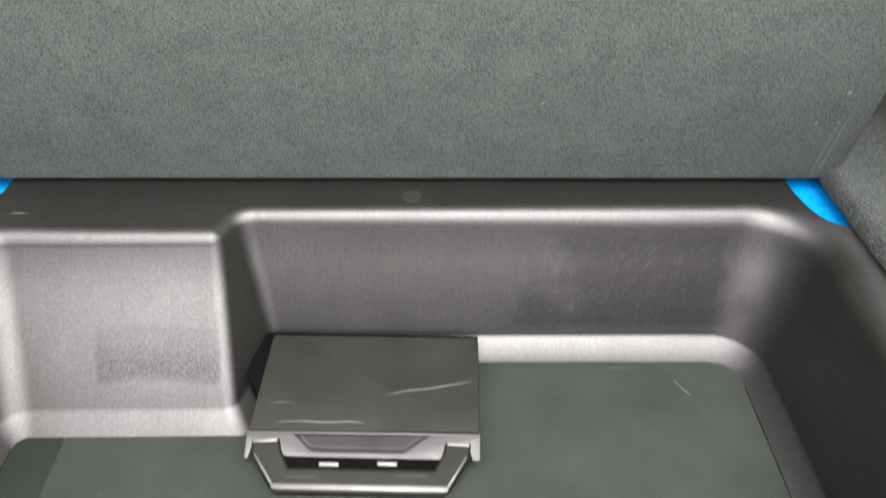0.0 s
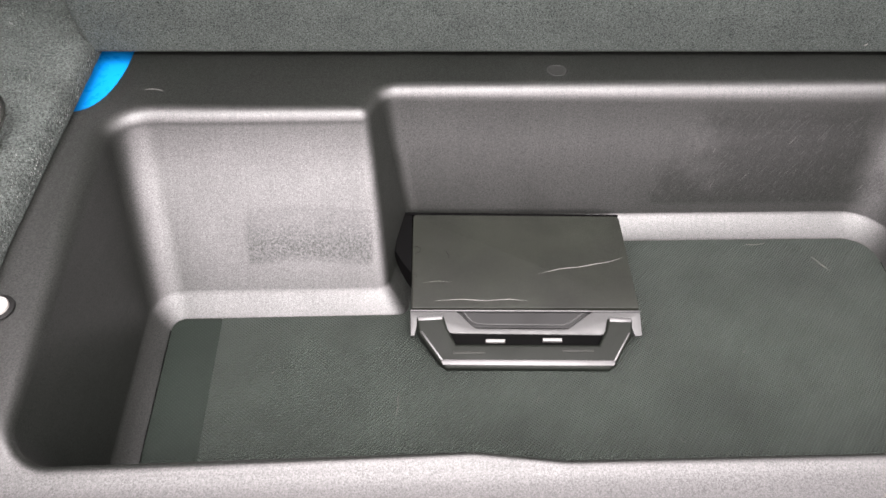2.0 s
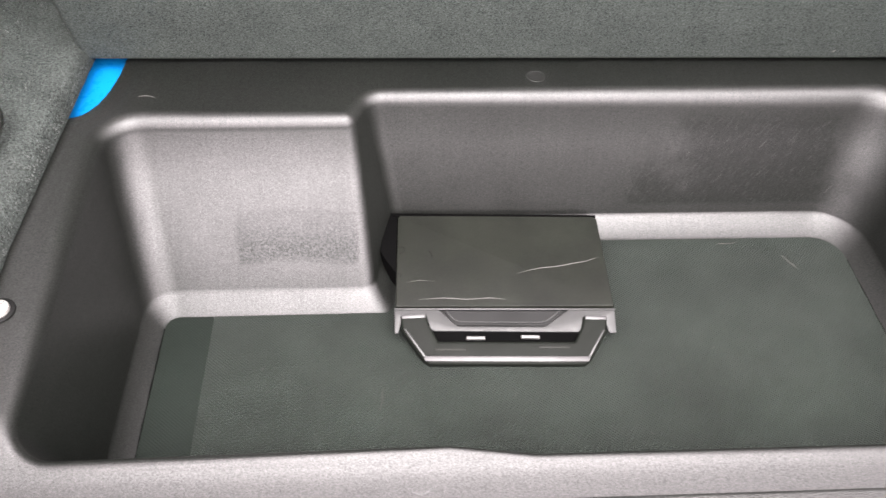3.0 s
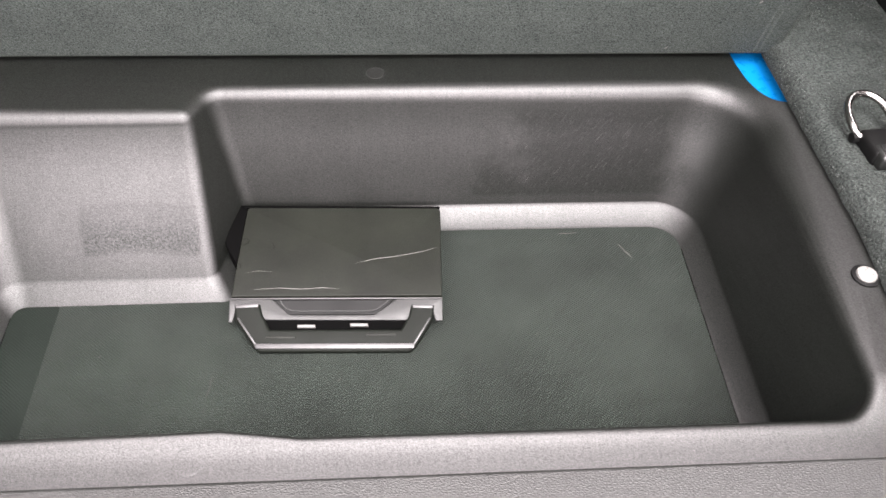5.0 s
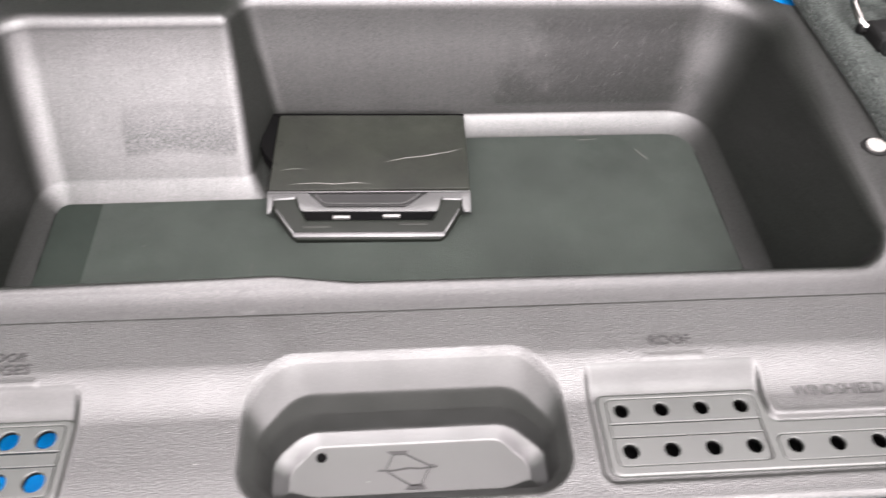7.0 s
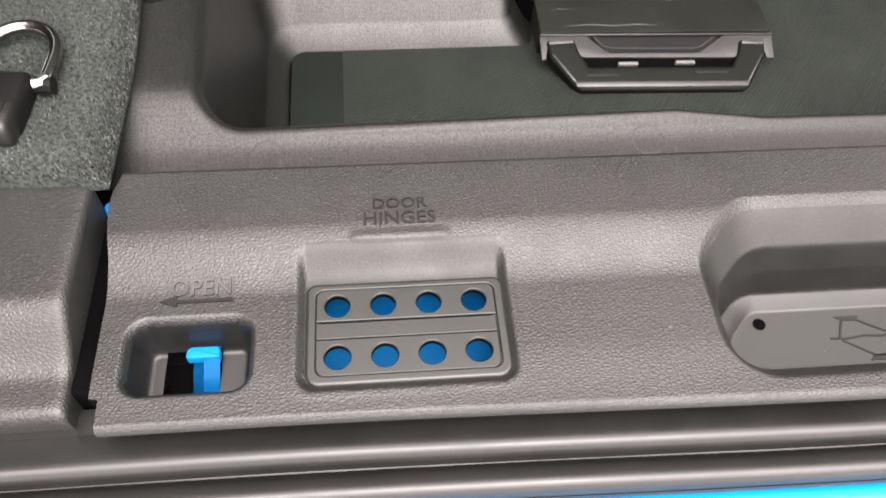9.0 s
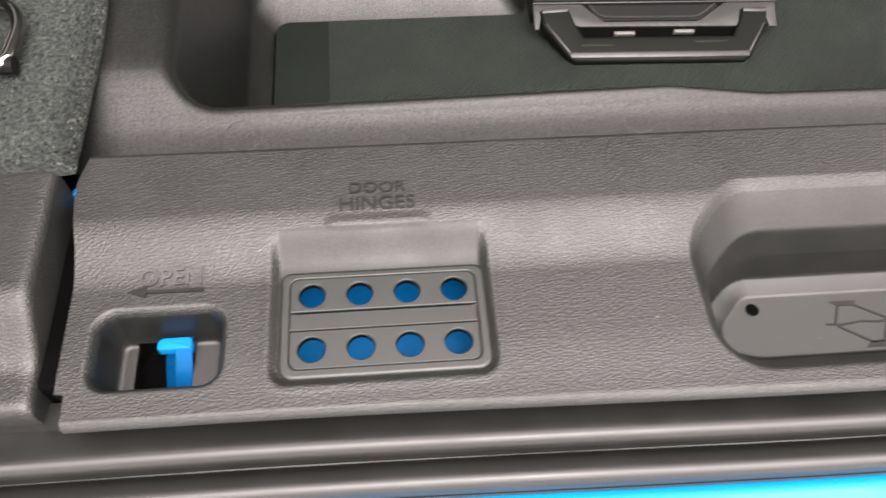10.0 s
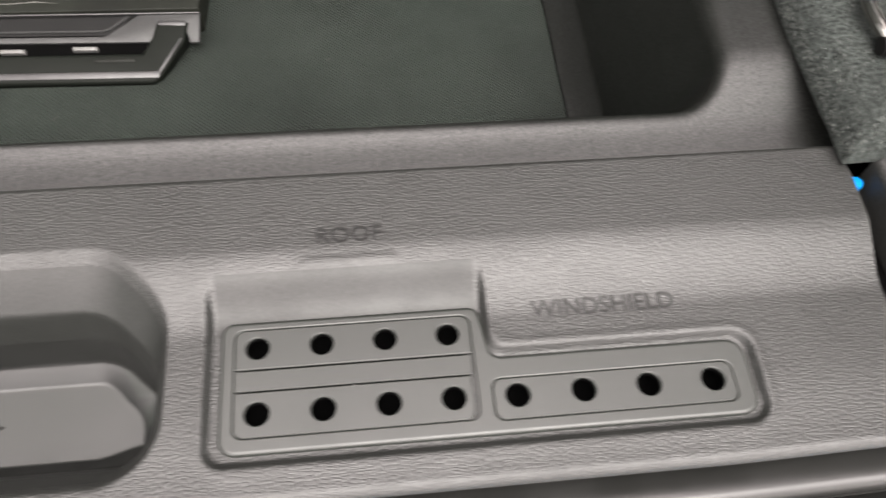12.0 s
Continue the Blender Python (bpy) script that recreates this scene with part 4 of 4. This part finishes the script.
    plate_frame([(-0.4115, 0.2225, 0.008), (-0.2975, 0.2225, 0.008), (-0.2975, 0.2868, 0.006), (-0.4115, 0.2868, 0.006)], [(-0.4063, -0.3027, 0.2277, 0.2825)])
    plate_frame([(0.0915, 0.2208, 0.008), (0.3525, 0.2200, 0.010), (0.3525, 0.2592, 0.010), (0.2235, 0.2592, 0.006), (0.2195, 0.2872, 0.006), (0.0915, 0.2872, 0.006)],
                [(0.0977, 0.2148, 0.2281, 0.2829), (0.2217, 0.3433, 0.2267, 0.2478)])
    lx = [-0.3940 + 0.0263 * i for i in range(4)]
    rx = [0.1090 + 0.0313 * i for i in range(4)]
    qx = [0.2340 + 0.0328 * i for i in range(4)]
    c = 0.005
    plate(-0.4060, -0.3030, 0.2618, 0.2822, [(x, 0.2715) for x in lx], 0.0073, (0.0005, 0.0005, c, c))
    plate(-0.4060, -0.3035, 0.2508, 0.2606, [], 0, (0.0005,) * 4)
    plate(-0.4060, -0.3035, 0.2280, 0.2500, [(x, 0.2390) for x in lx], 0.0075, (c, c, 0.0005, 0.0005))
    plate(0.0980, 0.2145, 0.2622, 0.2826, [(x, 0.2730) for x in rx], 0.0057, (0.0005, 0.0005, c, c))
    plate(0.0980, 0.2135, 0.2512, 0.2614, [], 0, (0.0005,) * 4)
    plate(0.0980, 0.2125, 0.2284, 0.2504, [(x, 0.2398) for x in rx], 0.0059, (c, c, 0.0005, 0.0005))
    plate(0.2220, 0.3430, 0.2270, 0.2475, [(x, 0.2388) for x in qx], 0.0060, (c, c, c, c))
    # added near-black sheets stand for the unlit depth below these holes
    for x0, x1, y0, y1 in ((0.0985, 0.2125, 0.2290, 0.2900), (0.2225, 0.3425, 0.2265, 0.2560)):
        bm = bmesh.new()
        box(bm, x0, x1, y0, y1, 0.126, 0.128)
        part("bolt_hole_shade", bm, VOID, th, "near-black sheet for the unlit depth under the bolt holes")
    # the words are coloured darker than the sill they rise from
    lettering("word_door", "DOOR", -0.3715, -0.3385, 0.3290, th, ENGRAVED)
    lettering("word_hinges", "HINGES", -0.3770, -0.3340, 0.3175, th, ENGRAVED)
    lettering("word_roof", "ROOF", 0.1400, 0.1735, 0.3216, th, ENGRAVED)
    lettering("word_windshield", "WINDSHIELD", 0.2465, 0.3215, 0.2775, th, ENGRAVED, 0.0007)
    lettering("word_open", "OPEN", -0.4880, -0.4540, 0.2812, th, SMOOTH, 0.0013)
    bm = bmesh.new()
    prism(bm, [(-0.4935, 0.2780), (-0.4840, 0.2742), (-0.4840, 0.2765), (-0.4530, 0.2765), (-0.4530, 0.2785), (-0.4840, 0.2785), (-0.4840, 0.2810)][::-1], 0.1470, 0.1490)
    part("arrow", bm, ENGRAVED, th)
    # tool symbol and drain hole in the tray
    # a flat near-black disc paints the drain hole's unlit inside
    bm = bmesh.new()
    disc(bm, -0.1220, 0.2725, 0.0915, 0.0042, 0.0012, 20)
    part("drain_hole", bm, VOID, th)
    bm = bmesh.new()
    zt = 0.0922
    def stroke(a, b, w=0.0006):
        p, q = Vector(a), Vector(b)
        nrm = (q - p).normalized().yx * w
        nrm.x = -nrm.x
        prism(bm, [tuple(p - nrm), tuple(q - nrm), tuple(q + nrm), tuple(p + nrm)], zt - 0.0006, zt + 0.0003)
    for a, b in (((-0.0655, 0.272), (-0.0712, 0.260)), ((-0.055, 0.272), (-0.036, 0.2615)), ((-0.0705, 0.258), (-0.052, 0.246)), ((-0.052, 0.246), (-0.044, 0.2465)), ((-0.044, 0.2465), (-0.037, 0.260)),
                 ((-0.0775, 0.2595), (-0.066, 0.2588)), ((-0.066, 0.2588), (-0.054, 0.2605)), ((-0.054, 0.2605), (-0.044, 0.2595)), ((-0.044, 0.2595), (-0.031, 0.2612))):
        stroke(a, b, 0.0007)
    prism(bm, [(-0.0652, 0.2718), (-0.0548, 0.2718), (-0.0530, 0.2752), (-0.0705, 0.2752)], zt - 0.0006, zt + 0.0003)
    prism(bm, [(-0.0570, 0.2425), (-0.0400, 0.2425), (-0.0425, 0.2462), (-0.0535, 0.2462)], zt - 0.0006, zt + 0.0003)
    disc(bm, -0.0345, 0.2612, zt, 0.0016, 0.0008, 12)
    part("tool_symbol", bm, ENGRAVED, th, "embossed tool symbol")
    rnd = random.Random(21)
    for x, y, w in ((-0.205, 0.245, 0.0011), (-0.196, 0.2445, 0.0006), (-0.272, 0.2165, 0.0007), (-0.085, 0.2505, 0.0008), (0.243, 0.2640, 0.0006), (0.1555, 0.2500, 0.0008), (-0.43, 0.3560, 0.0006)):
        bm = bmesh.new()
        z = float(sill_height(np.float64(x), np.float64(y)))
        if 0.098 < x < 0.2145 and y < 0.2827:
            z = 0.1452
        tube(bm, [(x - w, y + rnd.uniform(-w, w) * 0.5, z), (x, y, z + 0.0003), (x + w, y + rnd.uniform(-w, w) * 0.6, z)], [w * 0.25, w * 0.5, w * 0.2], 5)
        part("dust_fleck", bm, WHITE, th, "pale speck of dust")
    # latch lever in its pocket
    # a near-black sheet stands in for the slot's unlit depth
    bm = bmesh.new()
    box(bm, -0.4960, -0.4600, 0.2305, 0.2615, 0.100, 0.102)
    part("latch_slot", bm, VOID, th, "near-black sheet for the unlit slot of the latch")
    lv = [(0.2620, 0.108), (0.2620, 0.1225), (0.2605, 0.1245), (0.2580, 0.1255), (0.2550, 0.1250), (0.2330, 0.1150), (0.2300, 0.1100)]

    def strip(xa, xb, za, zb, prof):
        """A bent strip of plate from x = xa to xb, its left edge lowered by za and its right edge by zb."""
        bm = bmesh.new()
        rows = [[bm.verts.new((xa + (xb - xa) * u, y, z - za + (za - zb) * u)) for y, z in prof] for u in (0, 0.5, 1)]
        for a, b in zip(rows, rows[1:]):
            for k in range(len(prof) - 1):
                bm.faces.new((a[k], a[k + 1], b[k + 1], b[k]))
        bmesh.ops.solidify(bm, geom=bm.faces[:], thickness=0.0012)
        return bm
    lever = part("latch_lever", strip(-0.4720, -0.4628, 0.0, 0.0, lv), BLUE, th, "blue painted metal latch lever", smooth=40)
    part("lever_side", strip(-0.4816, -0.4722, 0.0170, 0.0060, lv), BLUE, lever, "tilted blue side of the lever", smooth=40)
    bm = bmesh.new()
    prism(bm, [tuple(p) for p in arc_poly([(-0.4820, 0.2530, 0.002), (-0.4628, 0.2530, 0.001), (-0.4628, 0.2605, 0.003), (-0.4820, 0.2605, 0.0038)], 5)], 0.1200, 0.1262, 0.0014)
    part("lever_bridge", bm, BLUE, lever)


def side_trim(side):
    if side < 0:
        x0, x1 = -0.5375, -0.76
    else:
        x0, x1 = 0.4510, 0.66
    bm = bmesh.new()
    ys = [0.216 + (0.351 - 0.216) * i / 44 for i in range(45)]
    prof = [(y, 0.1400 + 0.0270 * float(smoothstep(0.236, 0.275, np.float64(y))) - 0.004 * max(0, 1 - (y - 0.216) / 0.005) ** 2) for y in ys]
    rows = []
    n = 26
    for i in range(n + 1):
        u = i / n
        x = x0 + (x1 - x0) * u ** 1.6
        d = abs(x - x0)
        rnd = 0.006 * (1 - math.sqrt(max(0, 1 - (1 - min(1, d / 0.006)) ** 2)))
        rows.append([bm.verts.new((x, y, z - rnd)) for y, z in prof])
    for a, b in zip(rows, rows[1:]):
        for i in range(len(prof) - 1):
            bm.faces.new((a[i], a[i + 1], b[i + 1], b[i]))
    border = [e for e in bm.edges if len(e.link_faces) == 1]
    out = bmesh.ops.extrude_edge_only(bm, edges=border)
    for v in out["geom"]:
        if isinstance(v, bmesh.types.BMVert):
            v.co.z = 0.106
    ob = part("side_trim", bm, LEATHER, smooth=50)
    tagged(ob, "black grained plastic corner trim at the end of the sill", "corner trim", group="corner trims")


def seals():
    bm = bmesh.new()
    sweep_x(bm, [(0.40, 0.080), (0.236, 0.080), (0.228, 0.120), (0.216, 0.1215), (0.206, 0.1235), (0.198, 0.112), (0.171, 0.100), (0.170, 0.09)], -0.86, 0.76, 60, bow=True)
    tagged(part("seal_flange", bm, RUBBER), "black plastic flange carrying the door seals", "seal flange", kind="structure")
    for x0, x1 in ((-0.56, -0.518), (0.430, 0.47)):
        # an added near-black block paints the gap at the sill's end as unlit
        bm = bmesh.new()
        box(bm, x0, x1, 0.230, 0.405, 0.085, 0.136, 0.003)
        tagged(part("sill_gap_shade", bm, VOID), "near-black block standing for the unlit gap beside the sill", "body ledge", kind="structure")
        bm = bmesh.new()
        disc(bm, -0.5335 if x0 < 0 else 0.4435, 0.3515 if x0 < 0 else 0.3440, 0.137 if x0 < 0 else 0.146, 0.0042, 0.008, 16, 0.002)
        tagged(part("body_bolt", bm, BLUE), "blue painted bolt head in the gap beside the sill", "bolt", group="body bolts")
    inner = [(0.2115, 0.1228), (0.2060, 0.1243), (0.2020, 0.1254), (0.1985, 0.1264), (0.1955, 0.1271), (0.1932, 0.1274), (0.1914, 0.1269), (0.1898, 0.1252), (0.1886, 0.1220), (0.1880, 0.1185), (0.1876, 0.1120)]
    outer = [(0.1876, 0.1085), (0.1850, 0.1108), (0.1815, 0.1131), (0.1785, 0.1146), (0.1758, 0.1153), (0.1738, 0.1150), (0.1718, 0.1133), (0.1704, 0.1102), (0.1694, 0.1060), (0.1690, 0.1000)]
    for prof, fold in ((inner, 0.0006), (outer, 0.0010)):
        y, z = prof[4]
        th = thing("door_seal", "black rubber door seal along the body edge", "door seal", at=(-0.05, y, z - 0.016), group="door seals")
        bm = bmesh.new()
        sweep_x(bm, prof, -0.86, 0.76, 90, lambda x: 0.0003 * math.sin(x * 23 + y * 900) + 0.00015 * noise.noise(Vector((x * 60, y * 50, 0))), True)
        part("bulb", bm, RUBBER, th, smooth=70)
        bm = bmesh.new()
        ly, lz = prof[-2]
        sweep_x(bm, [(ly + 0.0004, lz - 0.0020), (ly - fold * 0.6, lz - 0.0014), (ly - fold, lz - 0.0026), (ly - fold, lz - 0.0052)], -0.86, 0.76, 60, lambda x: 0.0002 * math.sin(x * 31 + y * 500), True)
        part("lip", bm, RUBBER, th, smooth=70)


shell()
storage_tub()
floor_mat()
latch_box()
rear_seat()
for side in (-1, 1):
    carpet_panel(side)
    side_trim(side)
tie_down(0.494, 0.692, 0.06, 0.25)
tie_down(-0.600, 0.690, -0.10, 0.25)
tie_down(-0.588, 0.392, -0.05, 0.02)
tie_down(0.487, 0.392, 0.05, 0.02)
sill_trim()
seals()
